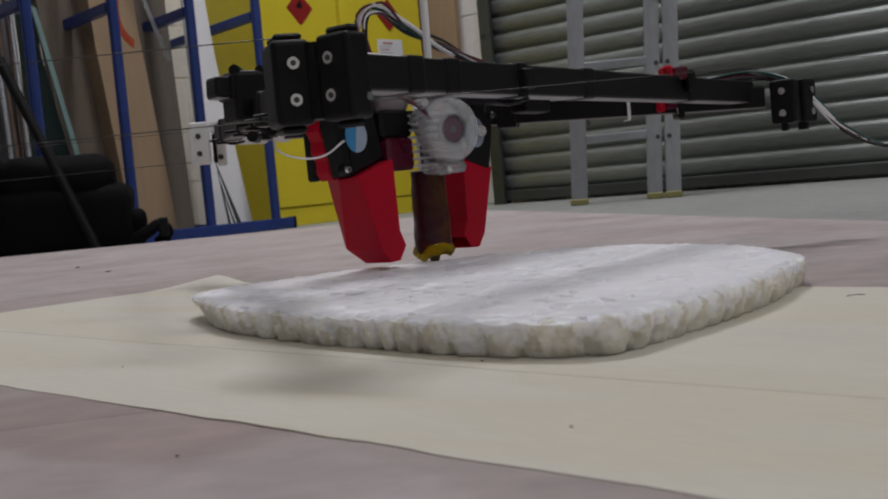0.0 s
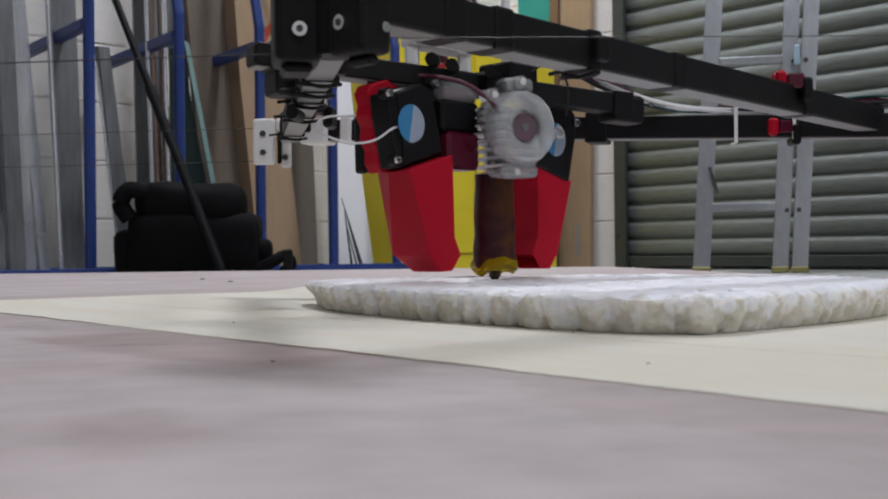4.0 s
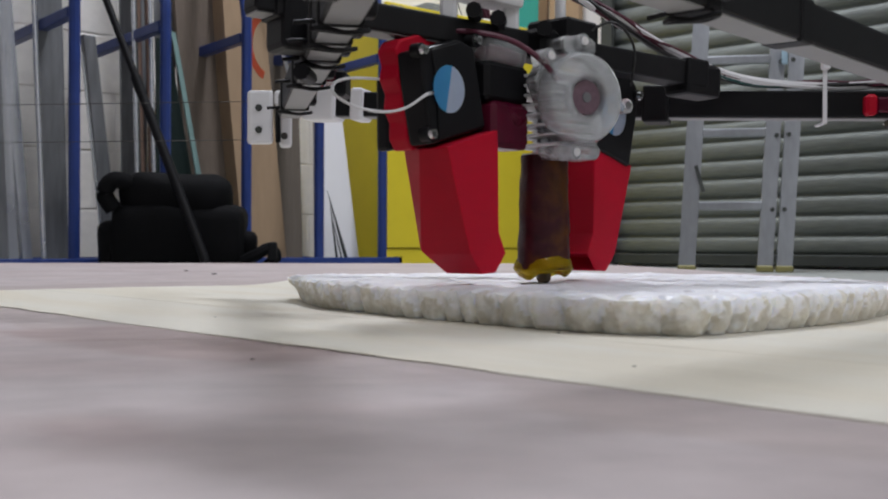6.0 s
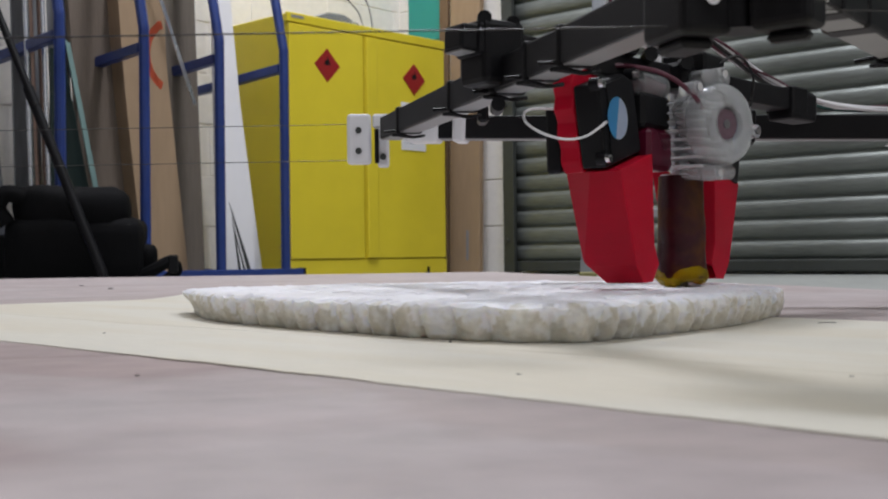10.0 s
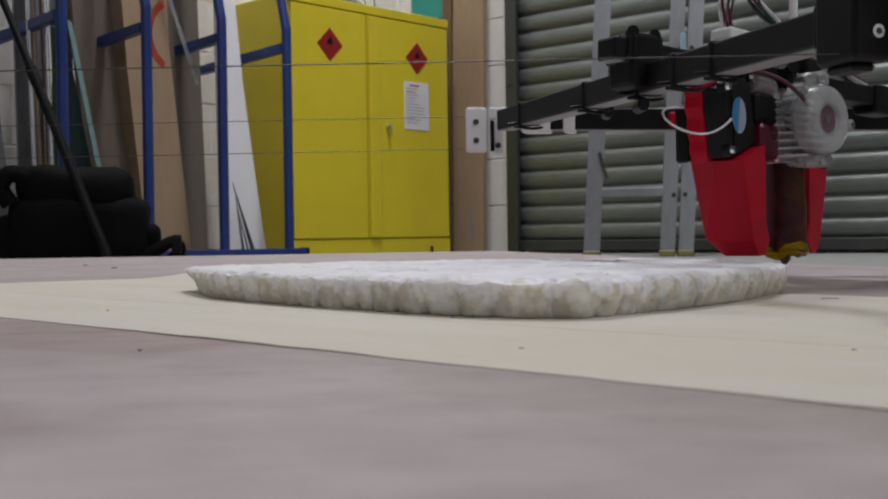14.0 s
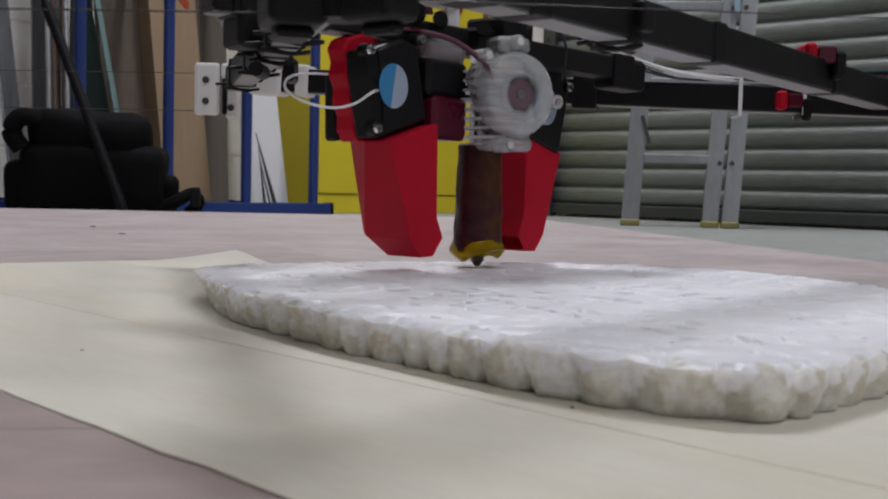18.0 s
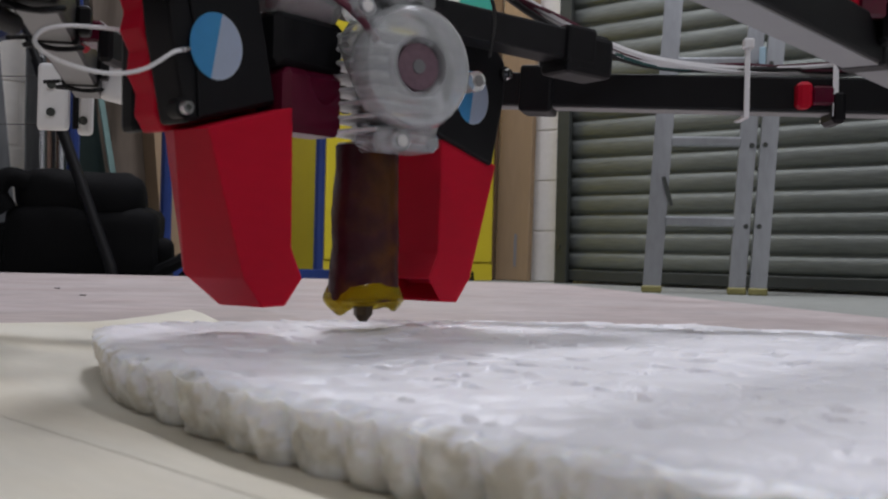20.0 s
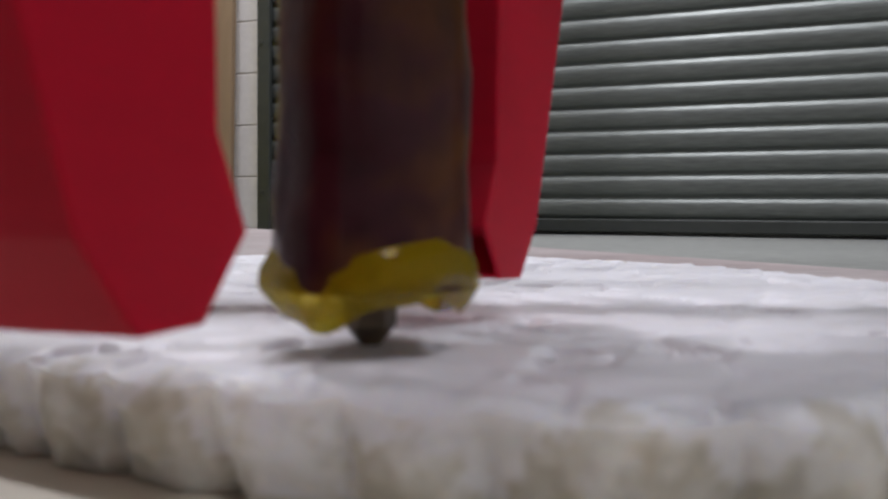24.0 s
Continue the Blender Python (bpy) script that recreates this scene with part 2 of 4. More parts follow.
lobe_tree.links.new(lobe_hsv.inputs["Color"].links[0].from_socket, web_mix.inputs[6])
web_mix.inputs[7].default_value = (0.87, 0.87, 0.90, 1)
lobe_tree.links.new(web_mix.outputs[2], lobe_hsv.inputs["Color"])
M_PAPER = material("white_paper", (0.70, 0.70, 0.72), 0.6, vary=0.03)
M_REDTEXT = material("red_ink", (0.45, 0.12, 0.12), 0.6, vary=0.03)
M_GREYTEXT = material("grey_ink", (0.22, 0.22, 0.24), 0.6, vary=0.05)
M_FAINTTEXT = material("faint_ink", (0.42, 0.42, 0.46), 0.6, vary=0.05)
M_DULLSTEEL = material("dull_steel", (0.20, 0.205, 0.215), 0.42, metal=0.7, vary=0.35, grain=25, big=3, stretch=(2, 2, 0.3))
M_PALEBLUE = material("pale_blue_plastic", (0.30, 0.42, 0.50), 0.4, vary=0.1, grain=30)
M_ORANGE = material("orange_ink", (0.62, 0.12, 0.05), 0.6, vary=0.05)
M_TEALGLASS = material("greenish_glass_edge", (0.28, 0.42, 0.40), 0.2, vary=0.1, transmission=0.3)
M_DARKGLASS = material("dark_tinted_glass", (0.020, 0.030, 0.028), 0.12, vary=0.2, grain=8, big=2)
M_DARKCARD = material("hardboard", (0.16, 0.10, 0.055), 0.7, vary=0.12, grain=40)
M_YELLOWRUBBER = material("yellowed_rubber", (0.22, 0.20, 0.07), 0.6, vary=0.1)
M_GREYFACE = material("pale_grey_underside", (0.25, 0.25, 0.25), 0.5, vary=0.10)
M_FIN = material("pale_fin", (0.66, 0.67, 0.68), 0.35, metal=0.2, vary=0.06)
M_CRIMSON = material("crimson_plastic", (0.10, 0.004, 0.022), 0.3, vary=0.25, grain=120, transmission=0.2)
M_HUB = material("pink_label", (0.13, 0.08, 0.10), 0.4, vary=0.3, grain=300)
M_LINE = material("grey_line", (0.035, 0.032, 0.030), 0.5, vary=0.05)

# ---- helpers for meshes ----
TURN = -42.5
UX, UY = math.cos(radians(TURN)), math.sin(radians(TURN))
VX, VY = -UY, UX


def room(u, v, z=0.0, rx=0, ry=0, rz=0):
    """A pose in the hall's own directions: u along the shutter, v along the cabinet wall."""
    return pose(u * UX + v * VX, u * UY + v * VY, z, 0, 0, TURN) @ pose(0, 0, 0, rx, ry, rz)


def mesh_of(name, bm, mat, smooth=False):
    me = bpy.data.meshes.new(name)
    bm.normal_update()
    bm.to_mesh(me)
    bm.free()
    for one in (mat if isinstance(mat, (list, tuple)) else [mat]):
        me.materials.append(one)
    if smooth:
        me.shade_smooth()
        me.set_sharp_from_angle(angle=radians(40))
    return me


def part(name, bm, mat, parent=None, label="", m=None, smooth=False):
    ob = new(name, mesh_of(name, bm, mat, smooth))
    ob.parent = parent
    if m is not None:
        ob.matrix_local = m
    return tagged(ob, label)


def empty(name, m, label, category, group="", kind=""):
    ob = new(name)
    ob.empty_display_size = 0.05
    ob.matrix_world = m
    return tagged(ob, label, category, group, kind)


def box(x0, y0, z0, x1, y1, z1, bev=0.0, seg=1, bm=None):
    bm = bm or bmesh.new()
    made = bmesh.ops.create_cube(bm, size=1.0)["verts"]
    for v in made:
        v.co = Vector((x0 + (v.co.x + 0.5) * (x1 - x0), y0 + (v.co.y + 0.5) * (y1 - y0), z0 + (v.co.z + 0.5) * (z1 - z0)))
    if bev:
        edges = {e for v in made for e in v.link_edges}
        bmesh.ops.bevel(bm, geom=list(edges), offset=bev, segments=seg, affect="EDGES", profile=0.5)
    return bm


def rod(a, b, r, n=12, r2=None, bm=None):
    bm = bm or bmesh.new()
    a, b = Vector(a), Vector(b)
    d = b - a
    m = Matrix.Translation((a + b) / 2) @ d.to_track_quat("Z", "Y").to_matrix().to_4x4()
    bmesh.ops.create_cone(bm, cap_ends=True, segments=n, radius1=r, radius2=r if r2 is None else r2, depth=d.length, matrix=m)
    return bm


def prism(outline, y0, y1, bev=0.0, bm=None):
    """An outline in x and z, thickened from y0 to y1."""
    bm = bm or bmesh.new()
    a = [bm.verts.new((x, y0, z)) for x, z in outline]
    b = [bm.verts.new((x, y1, z)) for x, z in outline]
    n = len(outline)
    fs = [bm.faces.new(a), bm.faces.new(b[::-1])]
    for i in range(n):
        fs.append(bm.faces.new((a[i], b[i], b[(i + 1) % n], a[(i + 1) % n])))
    bmesh.ops.recalc_face_normals(bm, faces=fs)
    if bev:
        edges = {e for f in fs for e in f.edges}
        bmesh.ops.bevel(bm, geom=list(edges), offset=bev, segments=2, affect="EDGES", profile=0.5)
    return bm


def bar(a, b, w, h, bev=0.0, up=(0, 0, 1), bm=None):
    """A bar of w by h from a to b, h measured along up."""
    bm = bm or bmesh.new()
    a, b = Vector(a), Vector(b)
    d = (b - a).normalized()
    side = d.cross(Vector(up)).normalized()
    top = side.cross(d).normalized()
    m = Matrix((side, d, top)).transposed().to_4x4()
    m.translation = (a + b) / 2
    made = bmesh.ops.create_cube(bm, size=1.0, matrix=m @ Matrix.Diagonal((w, (b - a).length, h, 1)))["verts"]
    if bev:
        bmesh.ops.bevel(bm, geom=list({e for v in made for e in v.link_edges}), offset=bev, segments=2, affect="EDGES", profile=0.5)
    return bm


def tube(points, r, n=8, steps=6, bm=None):
    """A round tube along a smooth line through the points."""
    bm = bm or bmesh.new()
    pts = [Vector(p) for p in points]
    line = []
    for i in range(len(pts) - 1):
        p0, p1, p2, p3 = pts[max(i - 1, 0)], pts[i], pts[i + 1], pts[min(i + 2, len(pts) - 1)]
        for k in range(steps):
            s = k / steps
            line.append(0.5 * ((2 * p1) + (p2 - p0) * s + (2 * p0 - 5 * p1 + 4 * p2 - p3) * s * s + (3 * p1 - p0 - 3 * p2 + p3) * s ** 3))
    line.append(pts[-1])
    rings = []
    ref = Vector((0, 0, 1))
    for i, c in enumerate(line):
        d = (line[min(i + 1, len(line) - 1)] - line[max(i - 1, 0)]).normalized()
        side = d.cross(ref)
        if side.length < 0.05:
            side = d.cross(Vector((1, 0, 0)))
        side.normalize()
        up = side.cross(d)
        rings.append([bm.verts.new(c + r * (math.cos(2 * math.pi * k / n) * side + math.sin(2 * math.pi * k / n) * up)) for k in range(n)])
    for a, b in zip(rings, rings[1:]):
        for k in range(n):
            bm.faces.new((a[k], a[(k + 1) % n], b[(k + 1) % n], b[k]))
    bm.faces.new(rings[0][::-1])
    bm.faces.new(rings[-1])
    bmesh.ops.recalc_face_normals(bm, faces=bm.faces)
    return bm



# ---- the hall ----
U_WALL, V_WALL, V_SHUT = -3.55, 3.60, 3.50
floor = new("floor", mesh_of("floor", box(-7, -9, -0.2, 7, 7, 0), M_CONCRETE))
tagged(floor, "grey concrete hall floor", "floor", kind="structure")


def wall(name, u0, v0, z0, u1, v1, z1, label):
    w = new(name, mesh_of(name, box(u0, v0, z0, u1, v1, z1), M_WALL))
    w.matrix_world = room(0, 0)
    return tagged(w, label, "wall", kind="structure")


WEST = wall("wall_west", U_WALL - 0.2, -8, 0, U_WALL, 4.0, 5, "cream painted blockwork wall behind the rack and cabinet")
NORTH = wall("wall_north", U_WALL, V_WALL, 0, -2.77, V_WALL + 0.2, 5, "cream painted blockwork pier beside the roller shutter")
wall("wall_north_top", -2.77, V_WALL, 3.6, 5.0, V_WALL + 0.2, 5, "cream painted wall above the roller shutter")
wall("wall_north_back", -2.77, V_WALL + 0.01, 0, 5.0, V_WALL + 0.2, 3.6, "plain wall behind the closed shutter")
wall("wall_east", 5.0, -8, 0, 5.2, V_WALL + 0.2, 5, "plain cream painted hall wall")
wall("wall_south", U_WALL - 0.2, -8.2, 0, 5.2, -8, 5, "plain cream painted hall wall")
tagged(new("ceiling", mesh_of("ceiling", box(-9, -10, 5.0, 9, 8, 5.2), M_CEIL)), "pale painted hall ceiling", "ceiling", kind="structure")


def roller_shutter():
    thing = empty("roller_shutter", room(0, V_SHUT), "closed galvanised steel roller shutter with curved slats", "roller shutter", kind="structure")
    pitch, x0, x1 = 0.0768, -2.74, 3.6
    bm = bmesh.new()
    pts = [(0.004, 0.0)]
    for k in range(11):
        a = math.pi * k / 10
        pts.append((-0.0095 * math.sin(a) ** 0.55, 0.003 + 0.060 * k / 10))
    pts += [(0.001, 0.066), (0.007, 0.069), (0.007, 0.0745), (0.004, 0.0768)]
    cols = 24
    grid = []
    for c in range(cols + 1):
        x = x0 + (x1 - x0) * c / cols
        dent = 0.0012 * math.sin(c * 2.1) + 0.0008 * math.sin(c * 5.3)
        grid.append([bm.verts.new((x, y + dent, z)) for y, z in pts])
    for a, b in zip(grid, grid[1:]):
        for k in range(len(pts) - 1):
            bm.faces.new((a[k], b[k], b[k + 1], a[k + 1]))
    first = part("slat", bm, M_GALV, thing, m=pose(0, 0, 0.058), smooth=True)
    for i in range(1, 46):
        ob = new("slat", first.data)
        ob.parent = thing
        ob.matrix_local = pose(0, 0.0015 * math.sin(i * 3.7), 0.058 + pitch * i)
    part("bottom_rail", box(x0, -0.028, 0.012, x1, 0.022, 0.056, 0.004), M_GUIDE, thing, "dark steel bottom rail of the shutter")
    guide = box(-2.765, -0.055, 0, -2.705, -0.045, 3.6, 0.002)
    box(-2.765, -0.045, 0, -2.755, 0.06, 3.6, 0.0, 1, guide)
    box(-2.720, -0.045, 0, -2.705, -0.035, 3.6, 0.0, 1, guide)
    part("guide_rail", guide, M_GUIDE, thing, "dark painted steel guide rail")
    for z in (0.15, 0.75, 1.35):
        part("bolt", rod((-2.742, -0.062, z), (-2.742, -0.053, z), 0.009, 8), M_GUIDE, thing)


roller_shutter()

BOARD = pose(0.15, 2.45, 0, 0, 0, 11)


def base_board():
    thing = empty("plywood_base", BOARD, "pinkish worn plywood boards lying flat on the floor", "board")
    c, t = math.cos(radians(43.5 - 11)), math.sin(radians(43.5 - 11))
    origin = BOARD.inverted() @ Vector((-0.60, 0.35, 0))
    shift = c * origin.x + t * origin.y
    across = -t * origin.x + c * origin.y
    bare_band(M_PLY, [((c, t), shift - 0.012, shift + 0.60, 0.006), ((-t, c), across - 1.6, across + 0.13, 0.012)])
    bare_band(M_PLY, [((c, t), shift - 0.040, shift + 0.20, 0.009), ((-t, c), across - 0.76, across - 0.515, 0.016)], 0.15, (0.335, 0.26, 0.245))
    bare_band(M_PLY, [((c, t), shift - 0.140, shift - 0.112, 0.010), ((-t, c), across - 0.880, across - 0.835, 0.012)], 0.10, (0.34, 0.275, 0.265))
    part("sheet", box(-2.6, -2.44, 0, 0, 0, 0.038, 0.0006), M_PLY, thing)
    part("sheet", box(-2.6, -4.2, 0, 0, -2.4401, 0.038, 0.0006), M_PLY, thing)
    return thing


base_board()


SHEET = pose(-0.60, 0.35, 0.0380, 0, 0, 43.5)


def veneer():
    thing = empty("veneer_sheet", SHEET, "thin pale yellow plywood sheet with one curled corner", "sheet")
    for x0, x1, seed in ((0.033, 0.1570, 1), (0.1576, 0.448, 2)):
        bm = bmesh.new()
        nx, ny = max(4, int((x1 - x0) / 0.02)), 70
        rnd = random.Random(seed)
        top = []
        for i in range(nx + 1):
            row = []
            for j in range(ny + 1):
                x, y = x0 + (x1 - x0) * i / nx, -1.4 * j / ny
                if i == 0 and x0 < 0.05 or i == nx and x1 > 0.4:
                    x += rnd.uniform(-0.0012, 0.0012)
                if j == 0:
                    y += rnd.uniform(-0.002, 0.002)
                y -= 0.030 * max(0.0, (x - 0.30) / 0.148) ** 2 * (1 - j / ny)
                d = math.hypot((x - 0.445) * 1.2, y + 0.055)
                z = 0.0006 + 0.012 * max(0.0, 1 - d / 0.095) ** 2 + 0.0002 * math.sin(31 * x + 17 * y)
                row.append(bm.verts.new((x, y, z)))
            top.append(row)
        faces = [bm.faces.new((top[i][j], top[i][j + 1], top[i + 1][j + 1], top[i + 1][j])) for i in range(nx) for j in range(ny)]
        geo = bmesh.ops.extrude_face_region(bm, geom=faces)
        for v in geo["geom"]:
            if isinstance(v, bmesh.types.BMVert):
                v.co.z -= 0.0005
        bmesh.ops.recalc_face_normals(bm, faces=bm.faces)
        part("strip", bm, M_SHEET, thing, smooth=True)
    for k, (x, y) in enumerate(((-0.190, 0.054), (0.033, -0.200), (0.144, -0.221), (0.010, -0.043), (-0.106, -0.188))):
        bm = bmesh.new()
        bmesh.ops.create_icosphere(bm, subdivisions=1, radius=0.0010, matrix=Matrix.Diagonal((1, 0.7, 0.3, 1)))
        ob = part("dark_crumb", bm, M_CRUMB, None, m=pose(x, y, 0.0388))
        tagged(ob, "tiny dark crumb lying on the pale sheet", "crumb", "crumbs on the sheet")
    for k, (x, y, turn) in enumerate(((0.235, 0.066, 5),)):
        fibre = part("dark_fibre", tube([(-0.006, 0, 0.0006), (0, 0.0012, 0.0009), (0.005, 0, 0.0006)], 0.0002, 5, 4), M_CRUMB, None, m=pose(x, y, 0.0384, 0, 0, turn))
        tagged(fibre, "short dark fibre lying on the boards", "fibre", "fibres on the boards")
    for k, (x, y) in enumerate(((-0.60, 1.306), (-0.49, 1.095))):
        ob = part("screw_head", rod((0, 0, 0), (0, 0, 0.0010), 0.004, 10), M_GUIDE, None, m=pose(x, y, 0.0382))
        tagged(ob, "dark screw head in the plywood board", "screw", "screws in the board")


veneer()

# ---- the printed disc ----
RIM = [(-0.198, 0.284), (-0.155, 0.172), (-0.121, 0.118), (-0.085, 0.066), (-0.056, 0.033), (-0.031, 0.004), (-0.006, -0.023), (0.015, -0.042), (0.040, -0.058),
       (0.062, -0.065), (0.081, -0.061), (0.103, -0.040), (0.136, -0.005), (0.170, 0.037), (0.198, 0.079), (0.218, 0.116), (0.234, 0.146), (0.238, 0.190), (0.236, 0.255),
       (0.212, 0.330), (0.160, 0.392), (0.080, 0.428), (-0.020, 0.420), (-0.110, 0.380), (-0.180, 0.322)]
DISC_C = Vector((0.02, 0.17))


def rim_line(count):
    """Points at even steps round the disc's outline, with the outward way of each."""
    pts = [Vector(p) for p in RIM]
    n = len(pts)
    line = []
    for i in range(n):
        p0, p1, p2, p3 = (pts[(i + k - 1) % n] for k in range(4))
        for k in range(30):
            s = k / 30
            line.append(0.5 * ((2 * p1) + (p2 - p0) * s + (2 * p0 - 5 * p1 + 4 * p2 - p3) * s * s + (3 * p1 - p0 - 3 * p2 + p3) * s ** 3))
    run = [0.0]
    for a, b in zip(line, line[1:] + line[:1]):
        run.append(run[-1] + (b - a).length)
    out = []
    k = 0
    for i in range(count):
        want = run[-1] * i / count
        while run[k + 1] < want:
            k += 1
        a, b = line[k % len(line)], line[(k + 1) % len(line)]
        c = a + (b - a) * ((want - run[k]) / max(1e-9, run[k + 1] - run[k]))
        d = (b - a).normalized()
        out.append((c - DISC_C, Vector((d.y, -d.x))))
    return out


def printed_disc():
    thing = empty("printed_disc", pose(DISC_C.x, DISC_C.y, 0.0388), "white printed plastic plate with open lobed edge", "printed plate")
    top, n = 0.0189, 1080
    rim = rim_line(n)
    rnd = random.Random(11)
    length = sum((rim[i][0] - rim[i - 1][0]).length for i in range(n))
    step = length / n
    # lobes of the infill along the edge: coarse in front, finer towards the right
    lobe, tooth = [], []
    depth = 1.0
    run, width = 0.0, 0.020
    for i in range(n):
        c = rim[i][0] + DISC_C
        if run >= width:
            run = 0.0
            fine = max(0.0, min(1.0, (c.x - 0.07) / 0.05))
            width = (0.0215 - 0.0085 * fine) * rnd.uniform(0.55, 1.5)
            depth = rnd.uniform(0.5, 1.3)
        tooth.append(depth * (1 - abs(2 * min(1.0, run / width) - 1)))
        lobe.append(max(0.0, math.sin(math.pi * run / width)) ** 0.7)
        run += step
    flap = [math.exp(-(((rim[i][0] + DISC_C) - Vector((0.003, -0.030))).length / 0.0062) ** 4) for i in range(n)]
    tip = [math.exp(-(((rim[i][0] + DISC_C) - Vector((-0.198, 0.284))).length / 0.05) ** 2) for i in range(n)]
    # top skin: rings towards the middle, with soft facets of a triangular infill
    bm = bmesh.new()
    cell = 0.0185
    heights = {}

    def facet(x, y):
        x, y = x + 0.004 * noise.noise(Vector((x * 40, y * 40, 1))), y + 0.004 * noise.noise(Vector((x * 40, y * 40, 7)))
        q = y / (cell * 0.866)
        p = x / cell - 0.5 * q
        a, b = math.floor(p), math.floor(q)
        u, v = p - a, q - b
        up = u + v < 1
        if not up:
            u, v = 1 - u, 1 - v
        k = (a, b, up)
        if k not in heights:
            heights[k] = (rnd.uniform(-0.0014, -0.0006) if rnd.random() < 0.36 else rnd.uniform(-0.0002, 0.0003), rnd.uniform(-0.075, 0.075))
        h, tilt = heights[k]
        d = min(u, v, 1 - u - v) / 0.08
        d = max(0.0, min(1.0, d))
        return (h + tilt * (u - 0.33) * cell) * d * d * (3 - 2 * d) + 0.0007 * noise.noise(Vector((x * 25, y * 60, 0.3)))

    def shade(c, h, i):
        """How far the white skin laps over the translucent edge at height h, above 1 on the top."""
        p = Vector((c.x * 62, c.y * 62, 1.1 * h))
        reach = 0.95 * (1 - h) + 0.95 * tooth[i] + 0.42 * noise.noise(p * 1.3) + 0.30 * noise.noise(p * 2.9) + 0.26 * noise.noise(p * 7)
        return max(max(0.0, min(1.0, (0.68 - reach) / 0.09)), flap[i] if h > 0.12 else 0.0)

    shoulder = 5
    inset = 0.0075
    rings = []
    count = 110
    levels = [1 - k / count for k in range(count)]
    for s in levels:
        row = []
        for i in range(n):
            c, out = rim[i]
            x, y = (c.x - out.x * inset) * s, (c.y - out.y * inset) * s
            row.append(bm.verts.new((x, y, top + 1.35 * facet(x, y))))
        rings.append(row)
    for a, b in zip(rings, rings[1:]):
        for k in range(n):
            bm.faces.new((a[k], a[(k + 1) % n], b[(k + 1) % n], b[k]))
    bm.faces.new(rings[-1])
    edge = [v.co.copy() for v in rings[0]]
    bmesh.ops.recalc_face_normals(bm, faces=bm.faces)
    part("top_skin", bm, M_PRINT, thing, "white ridged top layer of the print", smooth=True)
    # the edge: a rounded shoulder, then softly bulging translucent lobes, lapped by uneven white flaps of the skin
    hts = 18
    wall_bm = bmesh.new()
    share = wall_bm.verts.layers.float.new("web")
    vs = []
    for r in range(hts + shoulder + 1):
        row = []
        for i in range(n):
            c, out = rim[i]
            if r < shoulder:
                k = r / shoulder
                h = 1.0 + 0.45 * (1 - k)
                x, y = edge[i].x + out.x * (inset - 0.0022) * k, edge[i].y + out.y * (inset - 0.0022) * k
                z = (edge[i].z if r == 0 else top + 1.35 * facet(x, y)) - (0.0006 + 0.0012 * lobe[i] - 0.0010 * noise.noise(Vector((c.x * 190, c.y * 190, k)))) * k * k
                v = wall_bm.verts.new((x, y, z))
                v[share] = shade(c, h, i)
            else:
                h = 1 - (r - shoulder) / hts
                p = Vector((c.x * 85, c.y * 85, h * 0.8))
                full = -0.0020 + 0.0022 * math.sin(math.pi * min(1.0, 0.15 + 0.85 * (1 - h))) - 0.0022 * (1 - h)
                off = full - 0.0034 * (1 - lobe[i]) * min(1.0, (1 - h) * 2 + 0.12) - 0.0015 * (1 - lobe[i]) * (1 - h) ** 2
                off += (0.0018 * noise.noise(p) + 0.0013 * noise.noise(p * 2.3) + 0.0010 * noise.noise(Vector((p.x * 4, p.y * 4, p.z * 9)))) * min(1.0, (1 - h) * 4 + 0.3)
                off -= 0.012 * tip[i] * min(1.0, 1.6 * (1 - h))
                v = wall_bm.verts.new((c.x + out.x * off, c.y + out.y * off, max(0.0002, (top - 0.0010 - 0.0016 * lobe[i]) * h)))
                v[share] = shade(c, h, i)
            row.append(v)
        vs.append(row)
    for a, b in zip(vs, vs[1:]):
        for k in range(n):
            wall_bm.faces.new((b[k], b[(k + 1) % n], a[(k + 1) % n], a[k]))
    lowest = [wall_bm.verts.new((c.x - o.x * 0.02, c.y - o.y * 0.02, 0.0002)) for c, o in rim]
    for k in range(n):
        wall_bm.faces.new((lowest[k], lowest[(k + 1) % n], vs[-1][(k + 1) % n], vs[-1][k]))
    bmesh.ops.recalc_face_normals(wall_bm, faces=wall_bm.faces)
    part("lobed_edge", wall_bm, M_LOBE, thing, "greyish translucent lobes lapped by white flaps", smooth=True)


printed_disc()

# ---- along the west wall ----


